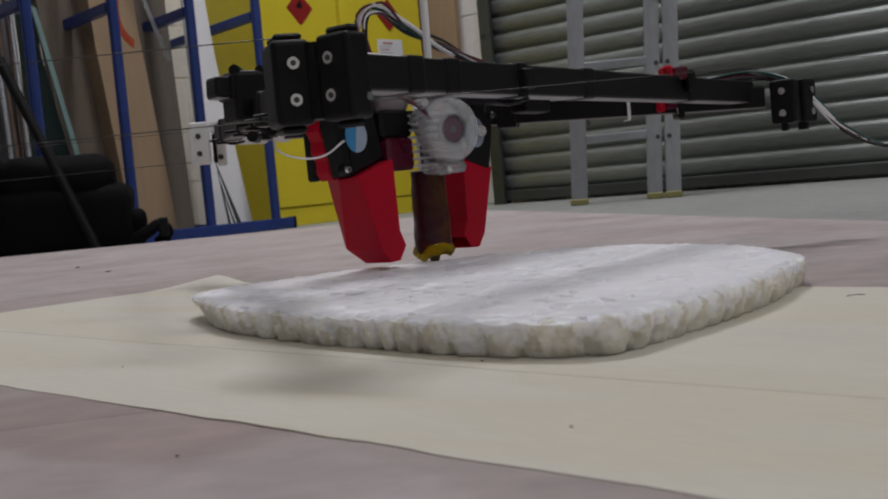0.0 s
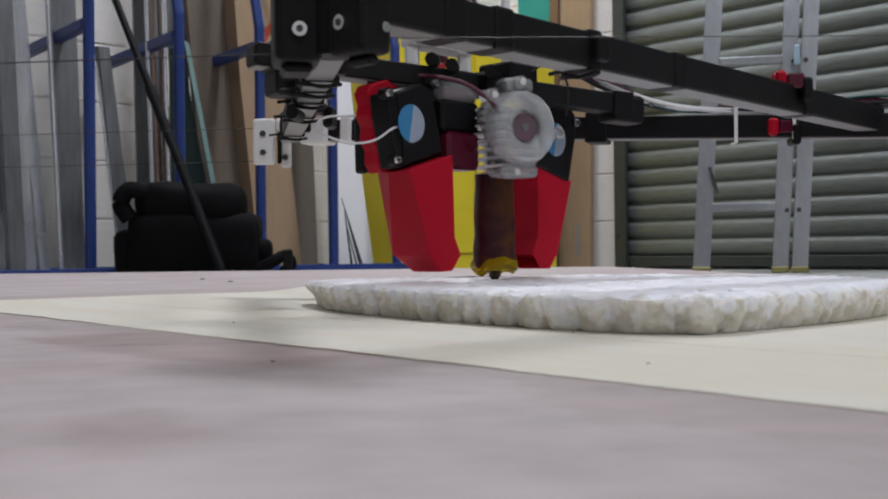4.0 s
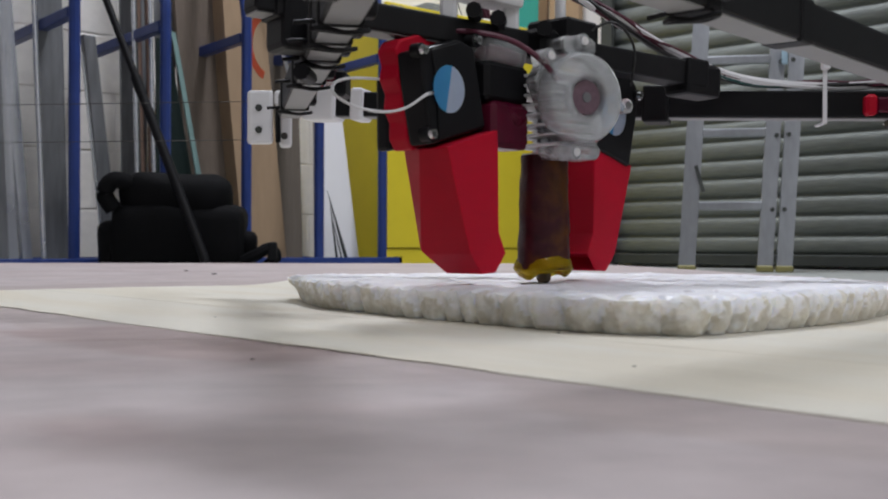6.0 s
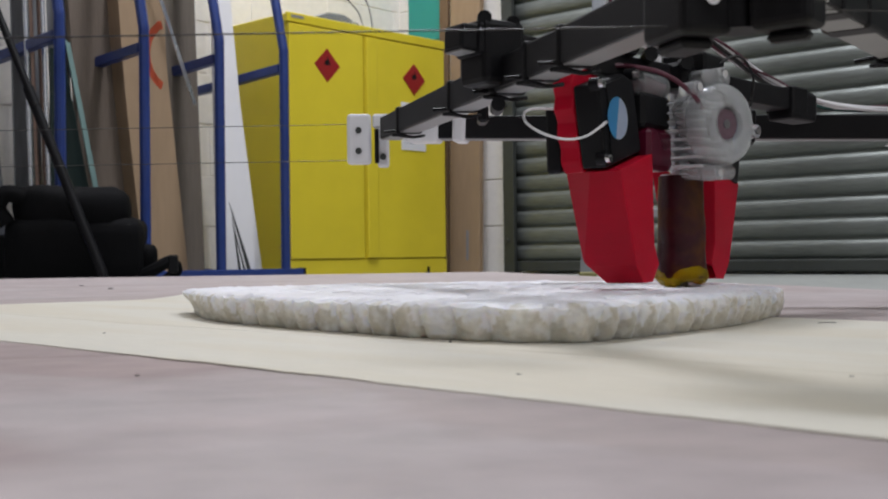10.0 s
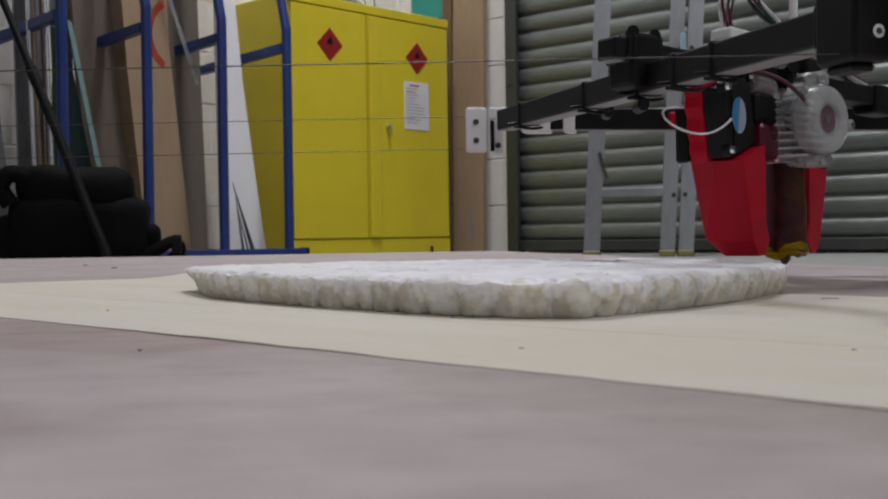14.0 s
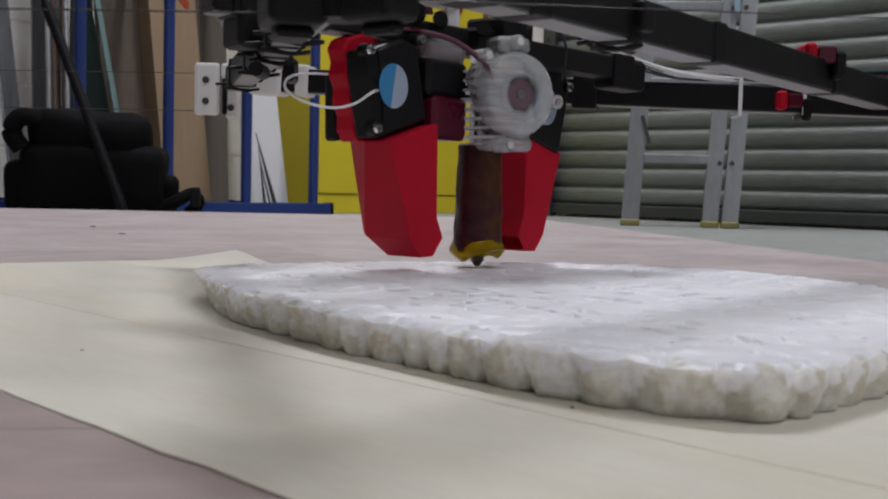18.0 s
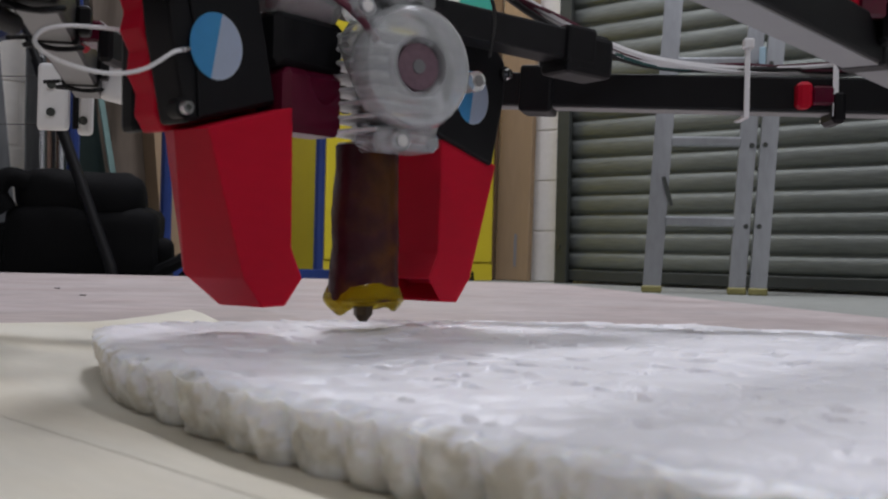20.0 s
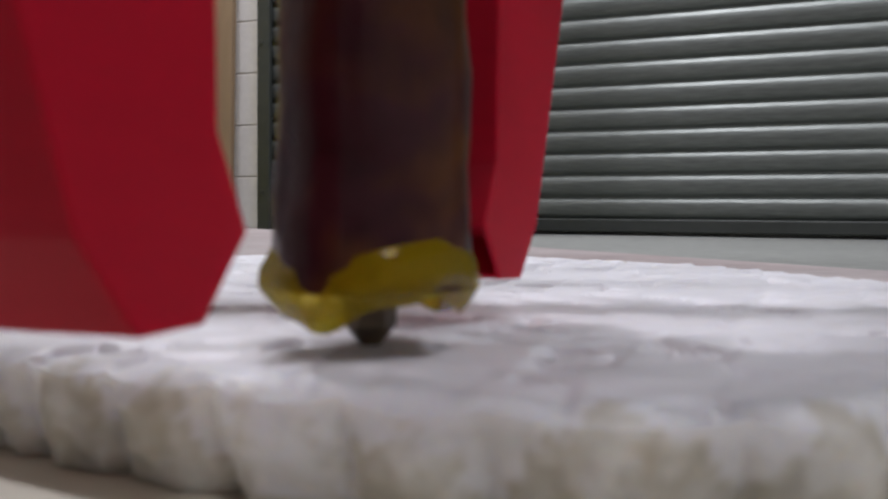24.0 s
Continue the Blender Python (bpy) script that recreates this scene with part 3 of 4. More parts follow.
def cabinet():
    thing = empty("flammables_cabinet", pose(-0.594, 3.882, 0, 0, 0, 46.9), "yellow steel flammables cabinet with two closed doors", "cabinet")
    W, D, H = 0.92, 0.42, 1.06
    part("body", box(0, 0.010, 0.0, W, D, H, 0.004), M_YELLOW, thing)
    part("top_band", box(-0.003, -0.006, H - 0.034, W + 0.003, 0.012, H + 0.004, 0.003), M_YELLOW, thing)
    part("plinth", box(0.0, -0.003, 0.0, W, 0.012, 0.072, 0.002), M_YELLOW, thing)
    part("door", box(0.006, -0.008, 0.077, 0.408, 0.0095, H - 0.040, 0.004, 2), M_YELLOW, thing)
    right = part("door", box(0.419, -0.006, 0.077, W - 0.006, 0.0095, H - 0.040, 0.004, 2), M_YELLOW, thing)
    part("door_fold", box(0.420, -0.017, 0.079, 0.482, -0.006, H - 0.042, 0.004, 2), M_YELLOW, right)
    for x, z in ((0.204, 0.872), (0.714, 0.868)):
        d = 0.069
        lab = part("warning_diamond", prism([(x, z - d), (x + d, z), (x, z + d), (x - d, z)], -0.0098, -0.0055), M_DIAMOND, thing, "dark red diamond warning label")
        part("flame_mark", prism([(x - 0.016, z + 0.0), (x + 0.016, z), (x + 0.011, z + 0.018), (x + 0.002, z + 0.036), (x - 0.004, z + 0.018), (x - 0.013, z + 0.02)], -0.0104, -0.0097), M_BLACK, lab)
    note = part("notice", box(0.632, -0.0085, 0.552, 0.785, -0.0062, 0.762), M_PAPER, thing, "white printed notice sheet taped on the door")
    rnd = random.Random(4)
    for k in range(13):
        z = 0.742 - 0.0135 * k
        w = rnd.uniform(0.05, 0.125) if k else 0.08
        part("text_bar", box(0.643 if k else 0.665, -0.0095, z, 0.643 + w, -0.0086, z + (0.004 if k else 0.007)), M_REDTEXT if k in (0, 2) else M_FAINTTEXT, note)
    part("maker_mark", box(0.018, -0.0075, H - 0.016, 0.085, -0.0061, H - 0.006), M_GREYTEXT, thing)
    lock = part("lock", rod((0.526, -0.022, 0.553), (0.526, -0.006, 0.553), 0.011, 14), M_SCREW, right, "small chrome lock barrel")
    part("key", box(0.524, -0.036, 0.512, 0.528, -0.0225, 0.560, 0.001), M_SCREW, lock)
    foot = box(0.775, -0.014, 0.0, 0.80, -0.004, 0.012, 0.002)
    rod((0.79, -0.012, 0.008), (0.79, -0.012, 0.036), 0.006, 8, None, foot)
    part("levelling_foot", foot, M_BLACK, thing)
    tray = empty("steel_tray", pose(-0.594, 3.882, 1.0645, 0, 0, 46.9), "grey folded steel tray lying on the cabinet", "tray")
    part("tray_body", prism([(0.16, 0.0), (0.50, 0.0), (0.49, 0.008), (0.36, 0.050), (0.27, 0.046)], 0.06, 0.26, 0.002), M_STEEL, tray)
    wire = empty("wire_coil", pose(-0.594, 3.882, 1.0645, 0, 0, 46.9), "loose loop of black wire on the cabinet", "wire")
    part("loop", tube([(0.52, 0.10, 0.004), (0.50, 0.12, 0.09), (0.44, 0.13, 0.15), (0.50, 0.14, 0.20), (0.56, 0.12, 0.13), (0.57, 0.10, 0.004)], 0.0025, 6), M_BLACKWIRE, wire)


cabinet()


def rack():
    thing = empty("storage_rack", room(-2.92, 2.33, 0), "blue painted steel storage rack with upright posts and arms", "rack")
    part("base_rail", bar((0, 0.07, 0.022), (0, -3.0, 0.022), 0.04, 0.04, 0.003), M_BLUE, thing)
    part("end_cap", bar((0, 0.070, 0.022), (0, 0.080, 0.022), 0.044, 0.044, 0.002), M_BLACK, thing)
    part("rear_rail", bar((-0.50, 0.0, 0.022), (-0.50, -3.0, 0.022), 0.04, 0.04, 0.003), M_BLUE, thing)
    for i in range(9):
        y = -0.003 - 0.312 * i + (0.012 if i else 0)
        up = tube([(0, y, 0.04), (0, y, 0.45), (0, y, 0.84), (-0.005, y, 0.89), (-0.06, y, 1.12), (-0.16, y, 1.5), (-0.2, y, 1.75)], 0.018, 10, 4)
        post = part("upright", up, M_BLUE, thing)
        part("arm", bar((-0.015, y, 0.805), (-0.56, y, 0.775), 0.034, 0.034, 0.003), M_BLUE, thing)
        part("foot_bar", bar((-0.02, y, 0.022), (-0.48, y, 0.022), 0.034, 0.034, 0.003), M_BLUE, thing)


rack()


def channel(name, v, u0, w, d, height, mat, label, category, group, lean=5.0, slant=0.0, t=0.003):
    """A folded steel channel on end."""
    bm = box(-w / 2, -d / 2, 0, w / 2, -d / 2 + t, height)
    box(-w / 2, -d / 2 + t, 0, -w / 2 + t, d / 2, height, 0, 1, bm)
    box(w / 2 - t, -d / 2 + t, 0, w / 2, d / 2, height, 0, 1, bm)
    ob = new(name, mesh_of(name, bm, mat))
    ob.matrix_world = room(u0, v, 0.003, 0, 0, 90) @ pose(0, 0, 0, -lean, slant, 0)
    return tagged(ob, label, category, group)


# stock held in the rack: white board, box, boards and steel sections


def stock(name, outline, u, thick, mat, label, category, group="", bev=0.002):
    """A flat piece with its outline in v and z, standing at depth u in the rack."""
    v0 = sum(v for v, z in outline) / len(outline)
    ob = new(name, mesh_of(name, prism([(v - v0, z) for v, z in outline], -thick / 2, thick / 2, bev), mat))
    ob.matrix_world = room(u, v0, 0.003, 0, 0, 90)
    return tagged(ob, label, category, group)


stock("white_board", [(2.165, 0), (2.381, 0), (2.330, 0.32), (2.277, 0.67), (2.234, 1.08), (2.20, 1.9), (2.135, 1.9), (2.150, 1.0)], -3.13, 0.016, M_WHITEBOARD, "white laminate board offcut leaning in the rack", "board")
# three dark strips that taper upwards before the white board
for v0, z0, v1, w in ((2.171, 0.290, 2.274, 0.010), (2.184, 0.240, 2.222, 0.006), (2.190, 0.200, 2.250, 0.004)):
    stock("steel_strip", [(v0, z0), (v1 - w, 0), (v1 + w, 0)], -3.06, 0.004, M_GUIDE, "thin dark tapering strip before the white board", "steel strip", "strips by the white board", 0.0)
stock("thin_board", [(2.032, 0), (2.152, 0), (2.119, 0.94), (2.09, 1.9), (1.92, 1.9), (1.976, 0.92)], -3.20, 0.02, M_GREYWOOD, "grey weathered timber board standing in the rack", "board", "boards in the rack")
stock("steel_strip", [(2.040, 0.655), (2.056, 0.655), (1.795, 1.32), (1.779, 1.32)], -3.10, 0.006, M_STEEL, "shiny steel strip hooked over the rack arm", "steel strip", "", 0.001)
carton = stock("cardboard_box", [(1.850, 0), (2.040, 0), (1.952, 0.78), (1.937, 1.075), (1.745, 1.075), (1.772, 0.7)], -3.18, 0.09, M_CARD, "tall flat brown cardboard box with orange mark", "cardboard box")
middle = (1.850 + 2.040 + 1.952 + 1.937 + 1.745 + 1.772) / 6
arc = bmesh.new()
prev = None
for k in range(15):
    a = radians(112 + 136 * k / 14)
    cur = [arc.verts.new((1.968 - middle + r * math.cos(a), -0.0456, 0.83 + 1.22 * r * math.sin(a))) for r in (0.088, 0.113)]
    for v in cur:
        v.co.x = min(v.co.x, 1.952 - middle - (v.co.z - 0.78) * 0.06)
    if prev:
        arc.faces.new((prev[0], prev[1], cur[1], cur[0]))
    prev = cur
bmesh.ops.solidify(arc, geom=arc.faces, thickness=0.0006)
part("orange_curve", arc, M_ORANGE, carton, "orange printed curve")
# flat panel added for the box's left side, with its shade as dark colour
stock("shaded_box_side", [(1.680, 0), (1.856, 0), (1.831, 0.29), (1.780, 1.065), (1.592, 1.045), (1.640, 0.45)], -3.22, 0.025, M_SHADEDCARD, "dark flat panel painted as the cardboard box's shaded side", "board", "boards in the rack")
for d in (0.0, 0.022):
    stock("glass_strip", [(1.700 - d, 0.0), (1.712 - d, 0.0), (1.540 - d, 0.82), (1.532 - d, 0.82)], -3.10 + d, 0.006, M_TEALGLASS, "narrow greenish glass strip leaning in the rack", "glass strip", "glass strips", 0.0)
stock("steel_sheet", [(1.60, 0), (1.72, 0), (1.66, 0.6), (1.60, 1.9), (1.53, 1.9)], -3.30, 0.006, M_DULLSTEEL, "dull steel sheet offcut standing in the rack", "steel sheet", "steel sheets in the rack")
stock("glass_sheet", [(1.485, 0), (1.692, 0), (1.533, 0.80), (1.485, 0.80)], -3.135, 0.008, M_DARKGLASS, "dark tinted glass sheet leaning in the rack", "glass sheet")
stock("steel_sheet", [(1.405, 0), (1.500, 0), (1.492, 0.9), (1.470, 1.9), (1.360, 1.9), (1.392, 0.9)], -3.22, 0.010, M_DULLSTEEL, "dull steel sheet offcut standing in the rack", "steel sheet", "steel sheets in the rack")
stock("steel_bar", [(1.282, 0), (1.334, 0), (1.240, 0.768), (1.199, 0.768)], -3.10, 0.03, M_DULLSTEEL, "dull grey flat steel bar leaning in the rack", "steel bar", "", 0.002)
stock("steel_strip", [(1.268, 0), (1.278, 0), (1.194, 0.70), (1.188, 0.70)], -3.08, 0.008, M_STEEL, "shiny steel strip leaning in the rack", "steel strip", "", 0.001)
stock("steel_sheet", [(1.090, 0), (1.178, 0), (1.158, 0.69), (1.120, 1.9), (1.03, 1.9), (1.060, 0.69)], -3.15, 0.012, M_DULLSTEEL, "dull steel sheet offcut standing in the rack", "steel sheet", "steel sheets in the rack")
rnd = random.Random(8)
for v, w, d, u, mt, sl in ((1.035, 0.030, 0.03, -3.14, M_STEEL, -4), (0.985, 0.05, 0.04, -3.16, M_STEEL, -2.5), (0.93, 0.05, 0.04, -3.10, M_DULLSTEEL, -2), (0.87, 0.07, 0.04, -3.15, M_STEEL, -1), (0.78, 0.06, 0.04, -3.12, M_DULLSTEEL, 0.3),
                           (0.70, 0.08, 0.04, -3.16, M_STEEL, 1.0)):
    channel("steel_channel", v, u, w, d, rnd.uniform(1.8, 2.2), mt, "bright folded steel channel standing on end in the rack", "steel channel", "steel channels in the rack", rnd.uniform(1, 2), sl)
for v, u, s, r, mt in ((1.405, -3.10, -0.9, 0.008, M_STEEL), (1.422, -3.12, -1.2, 0.010, M_GUIDE), (1.447, -3.14, -1.4, 0.012, M_BROWNTUBE), (1.468, -3.10, -1.0, 0.008, M_STEEL), (1.484, -3.14, -1.3, 0.010, M_BROWNTUBE), (1.05, -3.04, -2.0, 0.008, M_STEEL)):
    ob = new("steel_tube", mesh_of("steel_tube", rod((0, 0, 0), (0, 0, 2.1), r, 12), mt, True))
    ob.matrix_world = room(u, v, 0.003, 0, 0, 90) @ pose(0, 0, 0, -1, s, 0)
    tagged(ob, "thin steel tube standing in the rack", "steel tube", "steel tubes in the rack")

# boards beside the cabinet
ob = new("tall_cardboard", mesh_of("tall_cardboard", box(-3.14, 0, 0, -2.956, 0.03, 1.9, 0.003), M_CARD))
ob.matrix_world = room(0, 3.50, 0.002) @ pose(0, 0, 0, -1.2, 0, 0)
tagged(ob, "tall brown cardboard pack leaning beside the cabinet", "cardboard pack")
part("print_mark", box(-3.035, -0.0015, 0.06, -3.02, -0.0002, 0.20), M_GREYTEXT, ob, "grey printed bar")
ob = new("hardboard_sheet", mesh_of("hardboard_sheet", box(-3.20, 0, 0, -3.148, 0.02, 2.0, 0.002), M_DARKCARD))
ob.matrix_world = room(0, 3.49, 0.002) @ pose(0, 0, 0, -1.2, 0, 0)
tagged(ob, "narrow brown hardboard sheet beside the cabinet", "hardboard")
ob = new("teal_board", mesh_of("teal_board", box(-3.46, 0, 1.13, -3.21, 0.02, 1.9, 0.002), M_TEAL))
ob.matrix_world = room(0, 3.572, 0)
tagged(ob, "teal green board fixed on the wall above the cabinet", "board")


def ladder():
    thing = empty("step_ladder", pose(0.516, 3.285, 0, 0, 0, -7.6), "aluminium ladder standing upright by the shutter", "ladder")
    for x, y, w in ((0.0, 0, 0.056), (0.257, 0, 0.05), (0.318, -0.02, 0.05)):
        bm = bmesh.new()
        h = w / 2
        section = [(-h, 0.027), (-h, -0.003), (h, -0.003), (h, 0.027), (h - 0.005, 0.027), (h - 0.005, 0.003), (-h + 0.005, 0.003), (-h + 0.005, 0.027)]
        ends = [[bm.verts.new((x + dx + a, y + dy + b, z)) for a, b in section] for dx, dy, z in ((0, 0, 0.012), (0.135, 0.10, 2.4))]
        for k in range(8):
            bm.faces.new((ends[0][k], ends[0][(k + 1) % 8], ends[1][(k + 1) % 8], ends[1][k]))
        bm.faces.new(ends[0][::-1])
        bm.faces.new(ends[1])
        bmesh.ops.recalc_face_normals(bm, faces=bm.faces)
        st = part("stile", bm, M_ALU, thing)
        part("rubber_foot", box(x - w / 2 - 0.003, y - 0.01, 0, x + w / 2 + 0.003, y + 0.035, 0.022, 0.004), M_YELLOWRUBBER, st, "yellowed rubber foot")
        for k in range(5):
            z = 0.21 + 0.25 * k
            if x > 0.1:
                sx = 0.012 if x < 0.3 else -0.012
                part("bolt", rod((x + sx + 0.0565 * z, y - 0.008 + 0.042 * z, z), (x + sx + 0.0565 * z, y + 0.002 + 0.042 * z, z), 0.008, 8), M_GUIDE, st)
    for k in range(9):
        z = 0.223 + 0.248 * k
        s = 0.0565 * z
        part("rung", bar((0.024 + s, 0.004 + 0.042 * z, z), (0.235 + s, 0.004 + 0.042 * z, z), 0.030, 0.030, 0.005), M_ALU, thing)
    part("lock_plate", box(0.306, -0.034, 0.69, 0.326, -0.024, 0.755, 0.003), M_PALEBLUE, thing, "pale blue ladder lock plate")
    part("brace", bar((0.03, 0.0, 0.36), (0.055, 0.0, 0.27), 0.012, 0.004, 0.0, up=(0, 1, 0)), M_GUIDE, thing)


ladder()


def kit_bag():
    thing = empty("kit_bag", pose(-1.10, 2.78, 0, 0, 0, 12), "black padded equipment bag standing on the floor", "bag")

    def soft(name, x0, y0, z0, x1, y1, z1, r, seed, parent=thing):
        bm = box(x0, y0, z0, x1, y1, z1)
        bmesh.ops.subdivide_edges(bm, edges=bm.edges, cuts=6, use_grid_fill=True)
        c = Vector(((x0 + x1) / 2, (y0 + y1) / 2, (z0 + z1) / 2))
        half = Vector(((x1 - x0) / 2, (y1 - y0) / 2, (z1 - z0) / 2))
        for v in bm.verts:
            q = v.co - c
            inner = Vector(tuple(max(-h + r, min(h - r, a)) for a, h in zip(q, half)))
            off = q - inner
            if off.length > 1e-6:
                v.co = c + inner + off.normalized() * r
            v.co += 0.010 * noise.noise_vector(v.co * 9 + Vector((seed, 0, 0)))
        return part(name, bm, M_BLACKCLOTH, parent, smooth=True)

    soft("body", -0.175, -0.13, 0.012, 0.215, 0.13, 0.215, 0.045, 1)
    lid = soft("lid", -0.158, -0.12, 0.16, 0.175, 0.12, 0.305, 0.060, 5)
    soft("side_pocket", -0.215, -0.10, 0.012, -0.15, 0.10, 0.16, 0.03, 9)
    soft("end_pocket", 0.19, -0.09, 0.012, 0.25, 0.09, 0.13, 0.03, 13)
    part("strap", tube([(0.20, -0.10, 0.03), (0.25, -0.12, 0.055), (0.29, -0.11, 0.075), (0.31, -0.09, 0.05), (0.28, -0.08, 0.02)], 0.018, 8), M_BLACKCLOTH, thing, smooth=True)
    part("buckle", box(0.285, -0.13, 0.04, 0.315, -0.10, 0.095, 0.006, 2), M_BLACK, thing)
    part("carry_handle", tube([(-0.165, -0.1, 0.19), (-0.19, -0.11, 0.235), (-0.165, -0.11, 0.275), (-0.115, -0.10, 0.265)], 0.026, 10), M_BLACKCLOTH, lid, smooth=True)
    pole = empty("black_pole", pose(0, 0, 0), "thin black pole leaning against the bag", "pole")
    a, b = Vector((-0.948, 2.62, 0.02)), Vector((-1.420, 2.72, 1.15))
    part("shaft", rod(a, b, 0.011, 12), M_BLACK, pole, smooth=True)
    part("sleeve", rod(a.lerp(b, 0.02), a.lerp(b, 0.47), 0.0145, 12), M_BLACK, pole, smooth=True)
    part("clamp", rod(a.lerp(b, 0.45), a.lerp(b, 0.50), 0.016, 12), M_BLACK, pole, smooth=True)
    part("pole_foot", rod((a.x, a.y, 0.0), a + (b - a) * 0.03, 0.015, 12), M_BLACK, pole, smooth=True)


kit_bag()

# ---- the print head on its hanging triangle ----
HT = -36.5


def print_head():
    thing = empty("hanging_print_head", pose(*HEAD[0][1:]), "black triangular hanging printer frame with red ducts and hot end", "print head")
    W, B, R, E = Vector((-0.2135, 0.228, 0.1445)), Vector((-0.047, -0.378, 0.136)), Vector((0.335, 0.105, 0.125)), Vector((0.325, 0.122, 0.131))

    def beam(a, b, ends=(0, 0)):
        d = (b - a).normalized()
        a, b = a - d * ends[0], b + d * ends[1]
        ob = part("frame_tube", bar(a, b, 0.020, 0.020, 0.0015), M_TUBE, thing, "square black tube")
        # thin pale grey strip along the underside
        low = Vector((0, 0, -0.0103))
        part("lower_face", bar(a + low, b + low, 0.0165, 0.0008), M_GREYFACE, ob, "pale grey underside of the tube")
        return ob

    bw, br, wr = beam(B, W, (-0.020, 0.004)), beam(B, E, (-0.014, -0.012)), beam(W, R, (-0.016, 0))

    def collar(ob, a, b, s, width=0.012, grow=0.0055, knob=False):
        d = (b - a).normalized()
        c = a.lerp(b, s)
        cb = part("clamp", bar(c - d * width / 2, c + d * width / 2, 0.020 + grow, 0.020 + grow, 0.002), M_BLACK, ob)
        if knob:
            side = d.cross(Vector((0, 0, 1)))
            part("clamp_screw", rod(c + side * 0.012 + Vector((0, 0, -0.016)), c + side * 0.012 + Vector((0, 0, 0.016)), 0.004, 8), M_BLACK, cb)
        return cb

    collar(bw, B, W, 0.10, 0.020, 0.0045)

    def tie(ob, a, b, s, width, loop):
        """A black strap round a tube, with its slack hanging in a loop under it."""
        d = (b - a).normalized()
        c, side = a.lerp(b, s), d.cross(Vector((0, 0, 1))).normalized()
        strap = collar(ob, a, b, s, width, 0.0030)
        low = c - Vector((0, 0, 0.0128))
        ring = [low - side * 0.014 + d * 0.001, low - side * 0.008 - d * loop, low + side * 0.002 - d * (loop + 0.001) - Vector((0, 0, 0.002)), low + side * 0.013 - d * 0.001,
                low + side * 0.004 + d * loop * 0.6 - Vector((0, 0, 0.001)), low - side * 0.008 + d * loop * 0.6, low - side * 0.014 + d * 0.001]
        part("strap_loop", tube(ring, 0.0013, 6, 5), M_BLACK, strap, smooth=True)
        part("strap_knot", bar(c + side * 0.0135 - d * 0.006, c + side * 0.0135 + d * 0.006, 0.007, 0.014, 0.002), M_BLACK, strap)
        part("strap_end", rod(c - side * 0.012 - Vector((0, 0, 0.009)), c - side * 0.022 - Vector((0, 0, 0.010)), 0.0012, 6), M_BLACK, strap)

    for s, wide, loop in ((0.30, 0.006, 0.003), (0.385, 0.007, 0.005), (0.485, 0.013, 0.004), (0.640, 0.006, 0.003), (0.895, 0.007, 0.005)):
        tie(bw, B, W, s, wide, loop)
    tie(br, B, E, 0.29, 0.012, 0.004)
    for s in (0.10, 0.16, 0.44, 0.74):
        collar(br, B, E, s, 0.016, 0.0022, False)
    for s in (0.48, 0.55):
        collar(wr, W, R, s, 0.02, 0.008)
    for p, ob in ((B.lerp(E, 0.71) + Vector((0, 0, 0.013)), br), (Vector((0.2400, 0.1215, 0.1275)), wr), (B.lerp(W, 0.70) + Vector((0.012, 0, 0)), bw), (W.lerp(R, 0.30), wr)):
        part("red_clip", box(p.x - 0.009, p.y - 0.013, p.z - 0.008, p.x - 0.001, p.y + 0.013, p.z + 0.007, 0.002), M_RED, ob, "small red plastic clip")
        part("clip_tongue", box(p.x - 0.001, p.y - 0.0115, p.z - 0.006, p.x + 0.012, p.y + 0.0115, p.z + 0.005, 0.0015), M_CRIMSON, ob, "dark crimson clip tongue")
        part("clip_lever", box(p.x + 0.010, p.y - 0.012, p.z - 0.016, p.x + 0.018, p.y + 0.012, p.z + 0.002, 0.002), M_BLACK, ob)
    # near corner: two clamp blocks with zinc screws, each square to its tube
    for x, y, turn, half, deep in ((-0.0690, -0.3765, 17, 0.0110, 0.034), (-0.0468, -0.3880, -38, 0.0120, 0.019)):
        m = pose(x, y, 0.133, 0, 0, turn)
        blk = part("corner_block", box(-half, 0.0, -0.0235, half, deep, 0.0235, 0.0035, 3), M_BLACK, thing, "black printed corner clamp", m=m)
        part("clamp_ridge", box(-half + 0.003, 0.006, 0.0235, half - 0.003, deep - 0.004, 0.0275, 0.0015), M_BLACK, blk)
        part("clamp_ridge", box(-half + 0.004, 0.008, -0.0275, half - 0.004, deep - 0.004, -0.0235, 0.0015), M_BLACK, blk)
        part("side_screw", rod((half + 0.0022, 0.0125, -0.012), (half - 0.001, 0.0125, -0.012), 0.0024, 12), M_SCREW, blk)
        for z in (-0.0100, 0.0100):
            part("screw", rod((0.0, -0.0030, z), (0.0, 0.001, z), 0.0034, 16, 0.0036), M_SCREW, blk)
            part("screw_socket", rod((0.0, -0.0034, z), (0.0, -0.0030, z), 0.0017, 6), M_GUIDE, blk)
    part("corner_roller", rod((-0.056, -0.366, 0.112), (-0.056, -0.366, 0.154), 0.010, 14), M_BLACK, thing, smooth=True)
    # right corner
    for x, y, turn in ((0.352, 0.094, -30), (0.370, 0.112, 40)):
        blk = part("corner_block", box(-0.012, -0.014, -0.024, 0.012, 0.018, 0.018, 0.003, 2), M_BLACK, thing, "black printed corner clamp", m=pose(x, y, 0.121, 0, 0, turn))
        for z in (-0.014, 0.007):
            part("screw", rod((0.0, -0.0165, z), (0.0, -0.0135, z), 0.0034, 12), M_SCREW, blk)
        part("clamp_tooth", box(-0.004, -0.010, -0.031, 0.002, 0.0, -0.024, 0.001), M_BLACK, blk)
